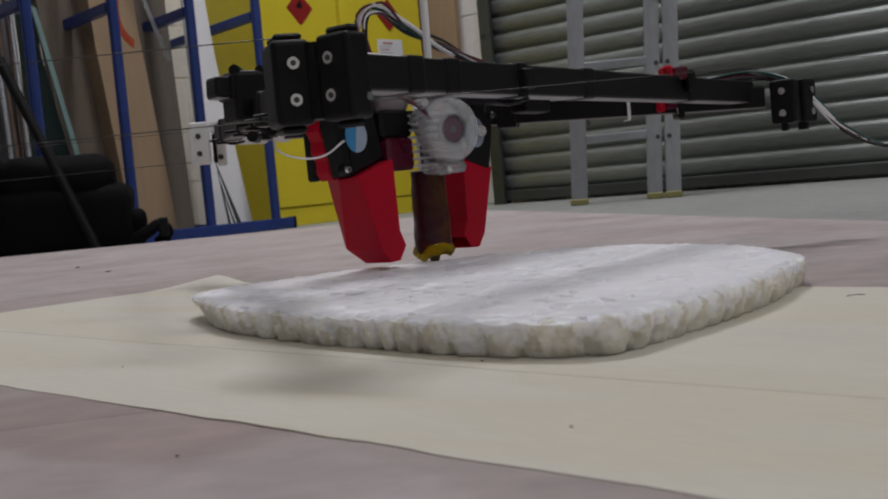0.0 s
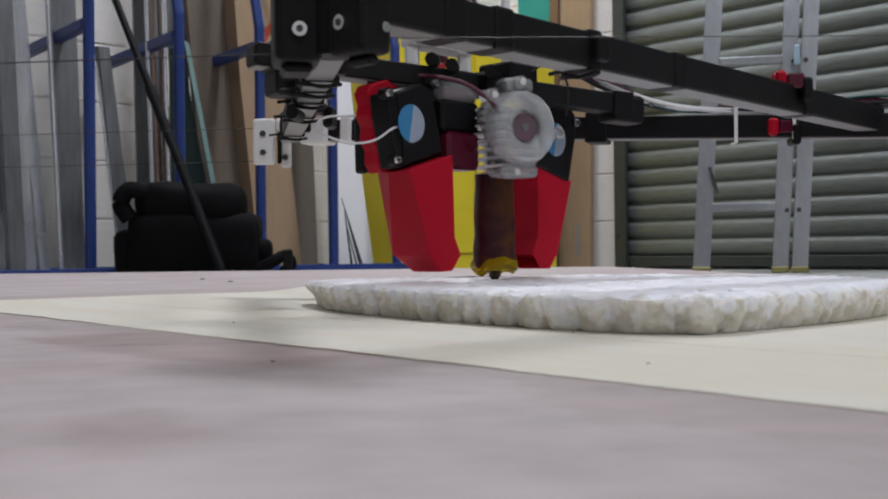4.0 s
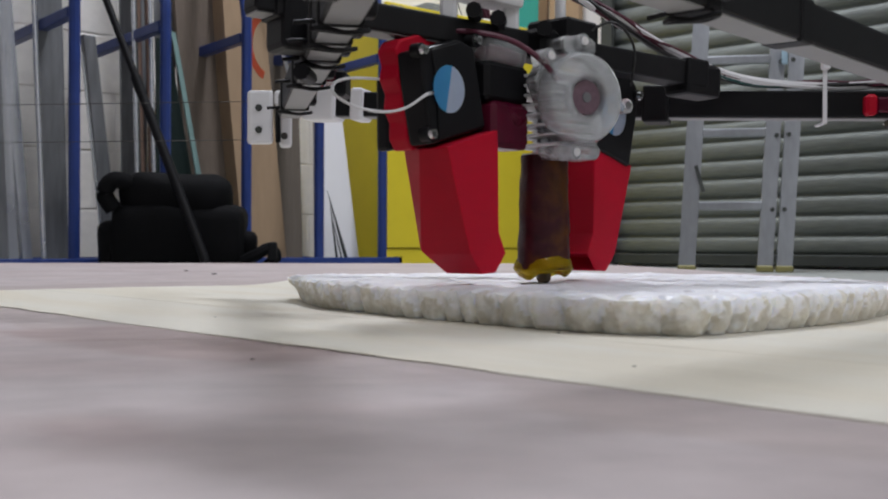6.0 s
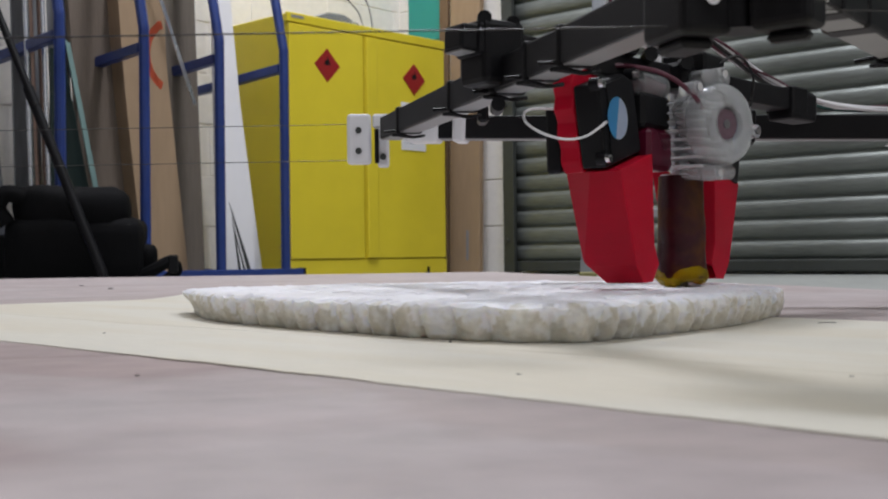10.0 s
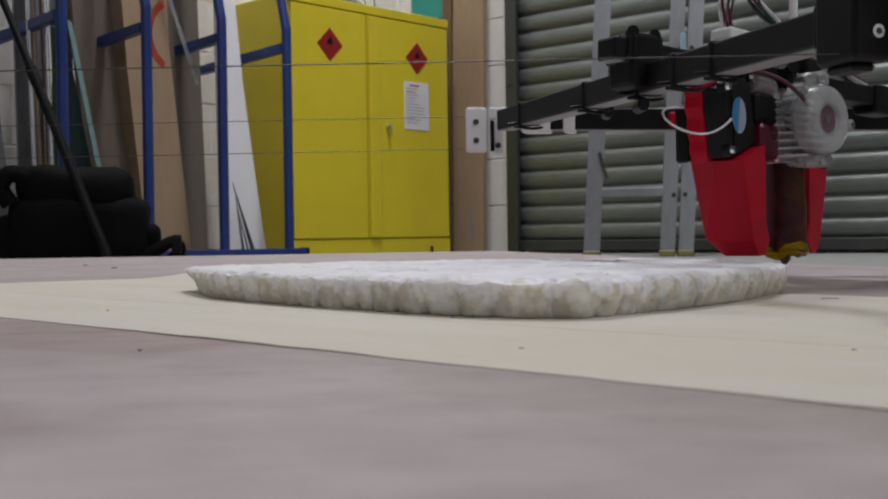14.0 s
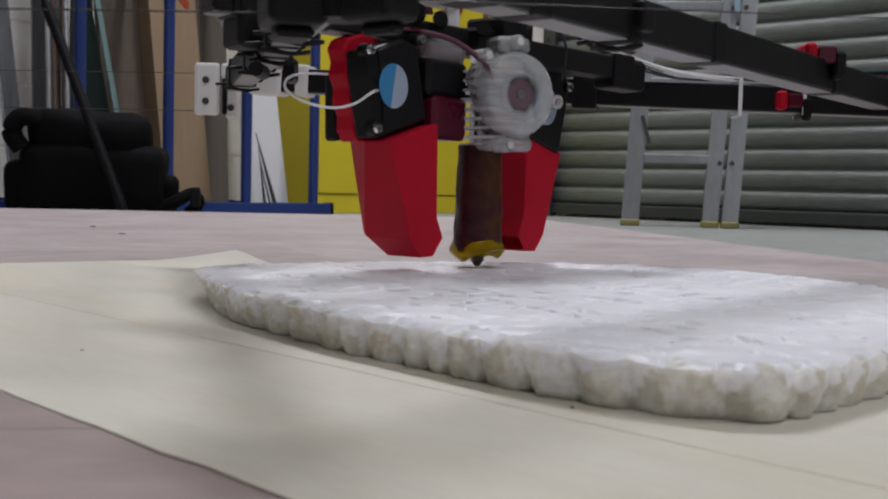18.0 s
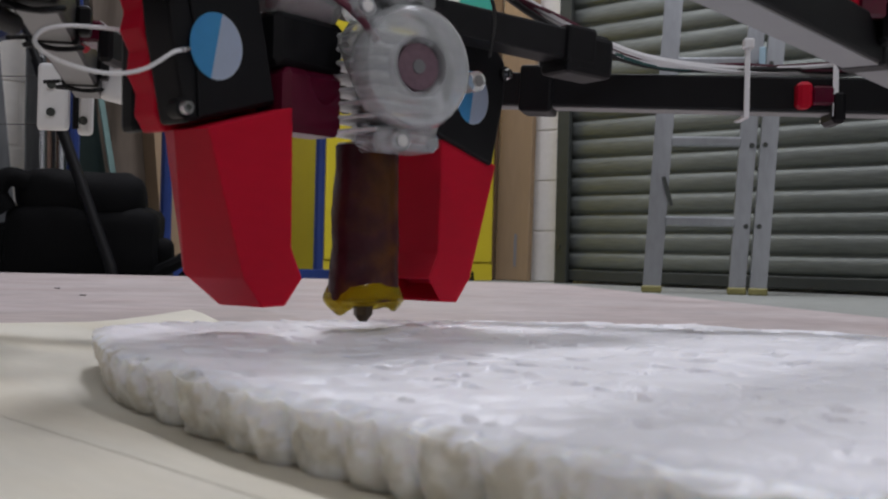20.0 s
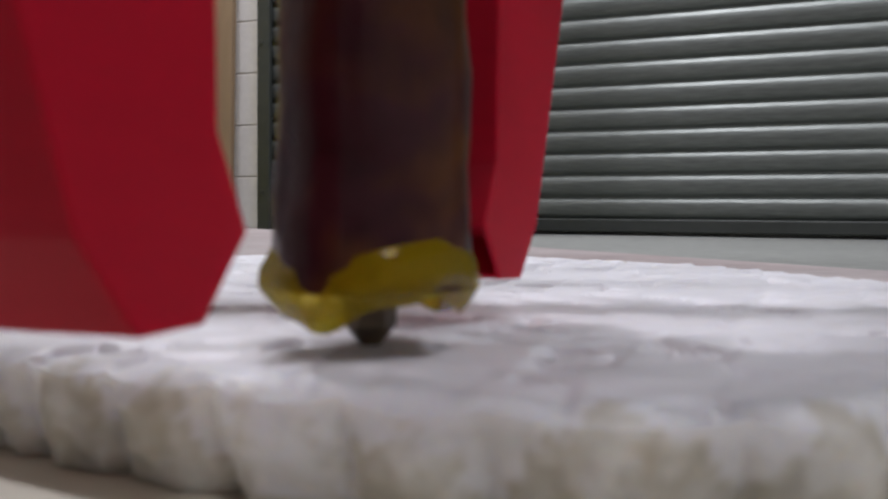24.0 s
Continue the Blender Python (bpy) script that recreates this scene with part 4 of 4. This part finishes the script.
    # far corner: white bracket plates
    for x, y, z0, z1, turn in ((-0.2440, 0.247, 0.113, 0.160, 4), (-0.2215, 0.248, 0.110, 0.148, 4)):
        pl = part("bracket_plate", box(-0.0115 if z1 > 0.15 else -0.0060, -0.003, z0, 0.0110 if z1 > 0.15 else 0.0050, 0.003, z1, 0.003, 2), M_WHITE, thing, "white plastic bracket plate", m=pose(x, y, 0, 0, 0, turn))
        for z in ((0.1255, 0.1445) if z1 > 0.15 else (0.120,)):
            part("screw", rod((-0.001, -0.0050, z), (-0.001, -0.003, z), 0.0030, 12), M_GUIDE, pl)
    part("bracket_plate", box(-0.2320, 0.2455, 0.1465, -0.2030, 0.2500, 0.1600, 0.002), M_WHITE, thing, "white plastic bracket plate")
    part("bracket_core", box(-0.2300, 0.2430, 0.114, -0.2260, 0.2462, 0.146, 0.001), M_BLACK, thing)
    for s, ln in ((0.055, 0.03), (0.115, 0.012)):
        c, d = W.lerp(R, s), (R - W).normalized()
        part("white_sleeve", bar(c - d * ln / 2, c + d * ln / 2, 0.026, 0.027, 0.003), M_WHITE, wr, "white plastic sleeve on the tube")
    # cross tube that carries the hot end
    c0, c1 = Vector((-0.161, -0.113, 0.1600)), Vector((0.115, 0.083, 0.1425))
    cross = part("cross_tube", bar(c0, c1, 0.020, 0.016, 0.0015), M_TUBE, thing, "square black cross tube")
    cd = (c1 - c0).normalized()
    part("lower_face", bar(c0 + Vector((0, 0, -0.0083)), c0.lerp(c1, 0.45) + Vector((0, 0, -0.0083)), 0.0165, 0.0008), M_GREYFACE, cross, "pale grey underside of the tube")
    part("tube_plug", bar(c0 - cd * 0.001, c0 + cd * 0.02, 0.017, 0.013, 0.001), M_BLACK, cross)
    for s in (0.06, 0.94):
        c = c0.lerp(c1, s)
        part("clamp", bar(c - cd * 0.010, c + cd * 0.010, 0.025, 0.020, 0.002), M_BLACK, cross)
    part("end_block", bar(c1 - cd * 0.03 - Vector((0, 0, 0.004)), c1 + cd * 0.002 - Vector((0, 0, 0.004)), 0.024, 0.022, 0.003), M_BLACK, cross)
    # black bracket where the cross tube rides on the frame tube
    knuckle = part("tube_bracket", bar(Vector((-0.150, -0.106, 0.152)), Vector((-0.124, -0.087, 0.152)), 0.028, 0.040, 0.004), M_BLACK, thing, "black printed bracket joining two tubes")
    for dx, dz in ((-0.142, 0.172), (-0.124, 0.171), (-0.134, 0.120)):
        part("bracket_bolt", rod((dx, dx * 0.71 - 0.014, dz), (dx, dx * 0.71 + 0.010, dz), 0.0045, 10), M_BLACK, knuckle, smooth=True)
    h = pose(0, 0, 0, 0, 0, HT)
    # hot end
    bm = bmesh.new()
    rnd = random.Random(21)
    rings = []
    for j in range(15):
        z = 0.010 + 0.072 * j / 14
        row = []
        for k in range(28):
            a = 2 * math.pi * k / 28
            sq = (0.0172 - 0.0018 * j / 14) * (1 + 0.05 * math.cos(4 * a)) + rnd.uniform(-0.00028, 0.00028) + 0.0003 * math.sin(3 * a + j) + 0.0005 * noise.noise(Vector((math.cos(a) * 1.5, math.sin(a) * 1.5, j * 0.35)))
            row.append(bm.verts.new((sq * math.cos(a), sq * math.sin(a), z)))
        rings.append(row)
    for a, b in zip(rings, rings[1:]):
        for k in range(28):
            bm.faces.new((a[k], a[(k + 1) % 28], b[(k + 1) % 28], b[k]))
    bm.faces.new(rings[-1])
    bm.faces.new(rings[0][::-1])
    wrap = part("heater_wrap", bm, M_SILICONE, thing, "brown tape wrapped heater block", m=h, smooth=True)
    bm = bmesh.new()
    rings = []
    for j in range(9):
        u = j / 8
        row = []
        for k in range(48):
            a = 2 * math.pi * k / 48
            lump = 0.5 * math.sin(2 * a + 0.5) + 0.35 * math.sin(5 * a + 1.3) + 0.25 * math.sin(9 * a)
            flare = 0.0168 + 0.0020 * math.sin(math.pi * min(1, 0.75 * u)) * (1 + 0.35 * lump) - 0.0030 * max(0, u - 0.6) / 0.4 + 0.0006 * noise.noise(Vector((math.cos(a) * 4, math.sin(a) * 4, u * 5)))
            drop = 0.0170 + 0.0018 * math.sin(2 * a + 2) - (0.0106 + 0.0010 * math.sin(3 * a + 0.6) + 0.0007 * math.sin(7 * a)) * u
            row.append(bm.verts.new((flare * math.cos(a), flare * math.sin(a), drop)))
        rings.append(row)
    for a, b in zip(rings, rings[1:]):
        for k in range(48):
            bm.faces.new((a[k], a[(k + 1) % 48], b[(k + 1) % 48], b[k]))
    bmesh.ops.solidify(bm, geom=bm.faces, thickness=0.0004)
    part("tape_skirt", bm, M_KAPTON, wrap, "crumpled yellow polyimide tape", smooth=True)
    noz = rod((0, 0, 0.0), (0, 0, 0.0032), 0.0018, 16, 0.0042)
    rod((0, 0, 0.0032), (0, 0, 0.008), 0.0046, 6, None, noz)
    rod((0, 0, 0.008), (0, 0, 0.014), 0.0060, 12, None, noz)
    part("nozzle", noz, M_BRASS, wrap, "sooty brass nozzle")
    bm = rod((0, 0, 0.080), (0, 0, 0.083), 0.014, 20)
    rod((0, 0, 0.076), (0, 0, 0.081), 0.006, 12, None, bm)
    part("heat_break", bm, M_STEEL, thing, m=h)
    # finned heat sink seen through the clear shroud
    sink = part("heat_sink", rod((0, 0, 0.083), (0, 0, 0.150), 0.0075, 16), M_STEEL, thing, m=h)
    for k in range(8):
        z = 0.086 + 0.0062 * k
        part("fin", box(-0.011, -0.024, z, 0.027, 0.014, z + 0.0018, 0.0005), M_FIN, sink, "pale translucent cooling fin")
    part("mount_block", box(-0.016, -0.020, 0.142, 0.014, 0.02, 0.160, 0.003), M_BLACK, thing, m=h)
    part("holder", box(-0.018, -0.056, 0.084, 0.004, -0.020, 0.112, 0.003), M_CRIMSON, thing, "dark crimson translucent holder", m=h)
    part("holder_block", box(-0.016, -0.060, 0.112, 0.002, -0.018, 0.136, 0.003), M_BLACK, thing, m=h)
    part("clear_sleeve", rod((-0.006, -0.058, 0.1425), (-0.004, -0.024, 0.1420), 0.0085, 16), M_CLEAR, thing, "clear plastic sleeve with plum lead inside", m=h, smooth=True)
    part("sleeve_lead", rod((-0.006, -0.056, 0.1410), (-0.004, -0.026, 0.1405), 0.0045, 10), M_PLUM, thing, m=h, smooth=True)
    part("top_block", box(-0.012, -0.004, 0.148, 0.022, 0.030, 0.168, 0.002), M_BLACK, thing, m=h)
    # clear fan with round shroud
    cf = bmesh.new()
    yc, zc = -0.004, 0.1150
    prof = [(0.0275, 0.0275), (0.0285, 0.036), (0.0268, 0.0405), (0.0225, 0.0425), (0.0128, 0.0430), (0.0118, 0.0405), (0.0118, 0.0345)]
    ringv = []
    for r, x in prof:
        ringv.append([cf.verts.new((x, yc + r * math.cos(2 * math.pi * k / 40), zc + r * math.sin(2 * math.pi * k / 40))) for k in range(40)])
    for a, b in zip(ringv, ringv[1:]):
        for k in range(40):
            cf.faces.new((a[k], a[(k + 1) % 40], b[(k + 1) % 40], b[k]))
    bmesh.ops.recalc_face_normals(cf, faces=cf.faces)
    bmesh.ops.solidify(cf, geom=cf.faces, thickness=0.0012)
    fan = part("fan_shroud", cf, M_CLEAR, thing, "clear plastic fan shroud", m=h @ pose(0.020, yc, 0) @ pose(0, 0, 0, 0, 0, -18) @ pose(-0.020, -yc, 0), smooth=True)
    hub = rod((0.031, yc, zc), (0.0400, yc, zc), 0.0105, 24)
    part("fan_hub", hub, M_HUB, fan, "pinkish fan hub with label", smooth=True)
    part("hub_pin", rod((0.040, yc, zc), (0.0406, yc, zc), 0.0032, 12), M_DULLSTEEL, fan)
    body = bmesh.new()
    outline = [(-0.033, 0.126), (-0.016, 0.090), (-0.004, 0.082), (0.013, 0.083), (0.020, 0.100), (0.006, 0.138), (-0.022, 0.142)]
    a = [body.verts.new((0.0150, y, z)) for y, z in outline]
    b = [body.verts.new((0.0275, y, z)) for y, z in outline]
    body.faces.new(a)
    body.faces.new(b[::-1])
    for k in range(7):
        body.faces.new((a[k], b[k], b[(k + 1) % 7], a[(k + 1) % 7]))
    bmesh.ops.recalc_face_normals(body, faces=body.faces)
    bmesh.ops.bevel(body, geom=body.edges[:], offset=0.0015, segments=2, affect="EDGES")
    part("shroud_body", body, M_CLEAR, fan, "clear plastic wedge of the shroud")
    for y, z in ((-0.031, 0.138), (0.028, 0.112), (-0.006, 0.149), (-0.012, 0.0815)):
        part("shroud_lug", rod((0.026, y, z), (0.0395, y, z), 0.0048, 14), M_CLEAR, fan, smooth=True)
        part("lug_screw", rod((0.0395, y, z), (0.0412, y, z), 0.0027, 10), M_SCREW, fan)
    part("shroud_lip", box(0.010, -0.020, 0.078, 0.036, 0.012, 0.088, 0.003), M_CLEAR, fan)
    part("shroud_top", box(0.008, -0.016, 0.142, 0.034, 0.010, 0.153, 0.003), M_CLEAR, fan)
    # the two blowers with their red ducts
    for sgn in (1, -1):
        y = lambda v: v * sgn
        bm = bmesh.new()
        prof = [(0.0520, 0.0945), (0.0985, 0.0810), (0.0775, 0.0200), (0.0668, 0.0080), (0.0538, 0.0085), (0.0440, 0.0202), (0.0508, 0.0335)]
        a = [bm.verts.new((-0.048, y(-p), z)) for p, z in prof]
        b = [bm.verts.new((0.004, y(-p), z)) for p, z in prof]
        n = len(prof)
        bm.faces.new(a)
        bm.faces.new(b[::-1])
        for k in range(n):
            bm.faces.new((a[k], b[k], b[(k + 1) % n], a[(k + 1) % n]))
        bmesh.ops.recalc_face_normals(bm, faces=bm.faces)
        for co, no in (((-0.0385, 0, 0.028), (-1, 0, -0.72)), ((-0.047, 0, 0.09), (-1, 0, -0.17)), ((-0.024, y(-0.0955), 0.086), (-0.62, y(-1), -0.17))):
            cut = bmesh.ops.bisect_plane(bm, geom=bm.verts[:] + bm.edges[:] + bm.faces[:], plane_co=co, plane_no=Vector(no).normalized(), clear_outer=True)
            loose = [e for e in bm.edges if e.is_boundary]
            if loose:
                bmesh.ops.holes_fill(bm, edges=loose)
        bmesh.ops.recalc_face_normals(bm, faces=bm.faces)
        bm.normal_update()
        # the mouth of the duct opens towards the nozzle
        mouth = max(bm.faces, key=lambda f: f.normal.dot(Vector((0, 0.79 * sgn, -0.61))))
        bmesh.ops.inset_individual(bm, faces=[mouth], thickness=0.0016)
        bmesh.ops.inset_individual(bm, faces=[mouth], thickness=0.0003, depth=-0.012)
        bmesh.ops.bevel(bm, geom=[e for e in bm.edges if e.calc_length() > 0.004], offset=0.0005, segments=1, affect="EDGES")
        duct = part("duct", bm, M_RED, thing, "red printed plastic air duct", m=h)
        # the blower stands on its duct, flat side towards the camera side of the clear fan
        hq = h @ pose(0, 0, 0, 0, 0, 90)
        if sgn == 1:
            outline = [(-0.1035, 0.0820), (-0.0555, 0.0955), (-0.0600, 0.1130), (-0.0670, 0.1425), (-0.0800, 0.1455), (-0.1147, 0.1345), (-0.1120, 0.1180)]
            front, deep, bolts = 0.003, 0.021, ((-0.1062, 0.0880), (-0.1140, 0.1345), (-0.0660, 0.1465))
            mid_y, mid_z = -0.0905, 0.1150
        else:
            outline = [(0.040, 0.0935), (0.0925, 0.0800), (0.1025, 0.118), (0.1030, 0.1360), (0.088, 0.150), (0.046, 0.150)]
            front, deep, bolts = -0.006, 0.009, ((0.1010, 0.1300), (0.060, 0.150))
            mid_y, mid_z = 0.0735, 0.1140
        blow = part("blower", prism(outline, front, deep, 0.0018), M_BLACK, thing, "black radial blower", m=hq)
        if sgn == 1:
            cover = prism([(-0.0985, 0.0850), (-0.0575, 0.0968), (-0.0685, 0.1410), (-0.0800, 0.1435), (-0.1055, 0.1355), (-0.1010, 0.1180)], front - 0.0012, front, 0.0005)
            part("cover_plate", cover, M_BLACK, blow)
            red = prism([(-0.1000, 0.0800), (-0.0400, 0.0960), (-0.0400, 0.1180), (-0.0560, 0.1450), (-0.0740, 0.1505), (-0.0860, 0.1515), (-0.1110, 0.1430), (-0.1150, 0.1370), (-0.1115, 0.1290),
                         (-0.1135, 0.1210), (-0.1085, 0.1130), (-0.1095, 0.1040), (-0.1045, 0.0960), (-0.1050, 0.0870)], 0.0215, 0.0365, 0.0014)
            part("blower_bracket", red, M_RED, thing, "red printed blower bracket with wavy edge", m=hq)
            motor = prism([(-0.1030, 0.0800), (-0.0660, 0.0880), (-0.0660, 0.1250), (-0.1040, 0.1250)], 0.0370, 0.0490, 0.003)
            part("rear_housing", motor, M_BLACK, thing, "black housing behind the red bracket", m=hq)
        else:
            red = prism([(0.045, 0.0930), (0.085, 0.0830), (0.094, 0.118), (0.090, 0.1400), (0.050, 0.142)], 0.0095, 0.022, 0.002)
            part("blower_bracket", red, M_RED, thing, "red printed blower bracket", m=hq)
        face = front - (0.0014 if sgn == 1 else 0.0002)
        for half, mt in ((0, M_STICK_B), (1, M_STICK_W)):
            st = bmesh.new()
            mid = st.verts.new((mid_y, face, mid_z))
            mid2 = [st.verts.new((mid_y + 0.0138 * math.cos(t), face, mid_z + 0.0138 * math.sin(t))) for t in [math.pi * (0.44 if half == 0 else -0.56) + math.pi * k / 16 for k in range(17)]]
            for c_, r in zip(mid2, mid2[1:]):
                st.faces.new((mid, c_, r))
            bmesh.ops.solidify(st, geom=st.faces, thickness=0.0003)
            bmesh.ops.recalc_face_normals(st, faces=st.faces)
            part("hub_sticker", st, mt, blow, "blue half of the round sticker" if half == 0 else "pale half of the round sticker")
        for x, z in bolts:
            part("screw_boss", rod((x, front + 0.005, z), (x, front - 0.0015, z), 0.0042, 14), M_BLACK, blow, smooth=True)
            part("screw", rod((x, front - 0.0015, z), (x, front - 0.0042, z), 0.0032, 12, 0.0027), M_SCREW, blow)
            part("screw_socket", rod((x, front - 0.0042, z), (x, front - 0.0045, z), 0.0013, 6), M_GUIDE, blow)
        if sgn == 1:
            loop = [(-0.1085, front - 0.0012, 0.1105), (-0.1140, front - 0.003, 0.1085), (-0.1220, front + 0.004, 0.1015), (-0.1330, front + 0.012, 0.0990), (-0.1480, front + 0.020, 0.1020), (-0.1540, front + 0.028, 0.1085),
                    (-0.1480, front + 0.034, 0.1150), (-0.1380, front + 0.036, 0.1190), (-0.1250, front + 0.036, 0.1210), (-0.1080, front + 0.034, 0.1220)]
            part("fan_wire", tube(loop, 0.0009, 6), M_WHITE, blow, "thin white fan wire")
            part("wire_end", rod((-0.1075, front - 0.002, 0.1108), (-0.1045, front - 0.0012, 0.1118), 0.0011, 8), M_SCREW, blow)
    # wiring of the hot end
    P = lambda x, y, z: h @ Vector((x, y, z))
    part("red_lead", tube([P(0.030, -0.028, 0.124), P(0.024, -0.036, 0.136), P(0.010, -0.050, 0.148), P(-0.010, -0.066, 0.153), P(-0.026, -0.076, 0.152), P(-0.036, -0.080, 0.146)], 0.0017, 8), M_PLUM, thing, "plum coloured fan lead")
    part("black_lead", tube([P(0.01, 0.012, 0.152), P(0.03, 0.03, 0.168), P(0.035, 0.05, 0.155), P(0.03, 0.055, 0.13)], 0.0010, 6), M_BLACKWIRE, thing)
    part("filament_tube", rod((0.010, 0.004, 0.150), (0.016, 0.006, 0.95), 0.0035, 12), M_WHITE, thing, "white filament guide tube", smooth=True)
    top = bar(Vector((-0.062, -0.043, 0.1815)), Vector((-0.018, -0.012, 0.1770)), 0.022, 0.011, 0.003)
    for s in (-0.058, -0.021):
        box(s - 0.005, s * 0.7 - 0.006, 0.156, s + 0.005, s * 0.7 + 0.006, 0.176, 0.002, 1, top)
    white_clamp = part("top_clamp", top, M_WHITE, thing, "white printed clamp over the cross tube")
    for x, y_, z in ((-0.042, -0.044, 0.166), (-0.028, -0.034, 0.163), (0.000, -0.016, 0.160)):
        part("thumb_screw", rod((x, y_ - 0.012, z - 0.002), (x, y_ + 0.004, z - 0.002), 0.0050, 8), M_BLACK, white_clamp)
    # cable bundle to the right corner and away
    rnd2 = random.Random(3)
    mats = [M_WHITE, M_BLACKWIRE, M_PLUM, M_WHITE, M_DARKTEAL, M_PLUM, M_BLACKWIRE, M_WHITE, M_PLUM]
    for k, mt in enumerate(mats):
        j = lambda s: rnd2.uniform(-s, s)
        line = [(-0.040 + j(0.006), 0.002 + j(0.004), 0.170), (-0.046 + j(0.005), 0.000 + j(0.004), 0.212 + j(0.006)), (-0.030 + j(0.004), 0.006 + j(0.004), 0.226 + j(0.007)), (-0.006 + j(0.004), 0.030 + j(0.004), 0.212 + j(0.006)),
                (0.022 + j(0.003), 0.050 + j(0.004), 0.197 + j(0.005)), (0.052 + j(0.003), 0.065 + j(0.004), 0.180 + j(0.004)), (0.094 + j(0.003), 0.100 + j(0.003), 0.163 + j(0.003)), (0.145 + j(0.003), 0.132 + j(0.003), 0.149 + j(0.003)),
                (0.205 + j(0.003), 0.131 + j(0.003), 0.145 + j(0.003)), (0.260, 0.120 + j(0.003), 0.144 + j(0.003)), (0.310 + j(0.003), 0.108 + j(0.003), 0.147 + j(0.004)), (0.345 + j(0.003), 0.104 + j(0.004), 0.142 + j(0.004)),
                (0.378 + j(0.003), 0.106, 0.122 + j(0.003)), (0.412 + j(0.003), 0.098, 0.086 + j(0.003)), (0.458, 0.09, 0.066), (0.53, 0.08, 0.085), (0.72, 0.1, 0.30)]
        part("cable", tube(line, 0.0013 if k % 3 else 0.0019, 6, 5), mt, thing)
    for x in (0.205, 0.252):
        yy = W.y + (R.y - W.y) * (x - W.x) / (R.x - W.x)
        tie = bar((x, yy - 0.0125, 0.1155), (x, yy - 0.0125, 0.160), 0.003, 0.0012, 0, up=(0, 1, 0))
        bar((x, yy - 0.012, 0.1155), (x, yy + 0.012, 0.1155), 0.003, 0.0012, 0, up=(0, 0, 1), bm=tie)
        box(x - 0.003, yy - 0.017, 0.154, x + 0.003, yy - 0.011, 0.160, 0.0008, 1, tie)
        part("cable_tie", tie, M_WHITE, thing, "white nylon cable tie")
    # taut lines from the corners to the far anchors
    for x, y_, z in ((-0.255, 0.247, 0.1505), (-0.255, 0.247, 0.1170), (-0.072, -0.368, 0.1585), (-0.072, -0.368, 0.114)):
        part("line", rod((x, y_, z), (x - 3.0, y_, z - 0.02), 0.00033, 6), M_LINE, thing, "thin taut grey line")
    part("line", rod((-0.030, -0.372, 0.119), (2.6, 0.20, 0.165), 0.00025, 6), M_LINE, thing, "thin taut grey line")
    return thing


HEAD_THING = print_head()


# ---- block courses of the walls, last ----


def blocks(parent, along_v, fixed, lo, hi, top):
    """Painted blocks standing 3 mm proud of their joints."""
    meshes = {}
    row = 0
    z = 0.0
    while z < top:
        a = lo - (0.22 if row % 2 else 0.0)
        while a < hi:
            s, e = max(a, lo), min(a + 0.440, hi)
            if e - s > 0.03:
                size = round(e - s - 0.008, 3)
                if size not in meshes:
                    meshes[size] = mesh_of("block", box(0, -0.004, 0, size, 0.006, 0.209, 0.002), M_WALL)
                ob = new("block", meshes[size])
                ob.parent = parent
                ob.matrix_local = (pose(fixed, s, z + 0.004, 0, 0, 90) if along_v else pose(s, fixed, z + 0.004))
            a += 0.448
        z += 0.217
        row += 1


blocks(WEST, True, U_WALL, 0.2, V_WALL, 1.9)
blocks(NORTH, False, V_WALL, U_WALL + 0.01, -2.77, 1.9)


def motions():
    walk(HEAD_THING, [(t, pose(x, y, z)) for t, x, y, z in HEAD])


motions()
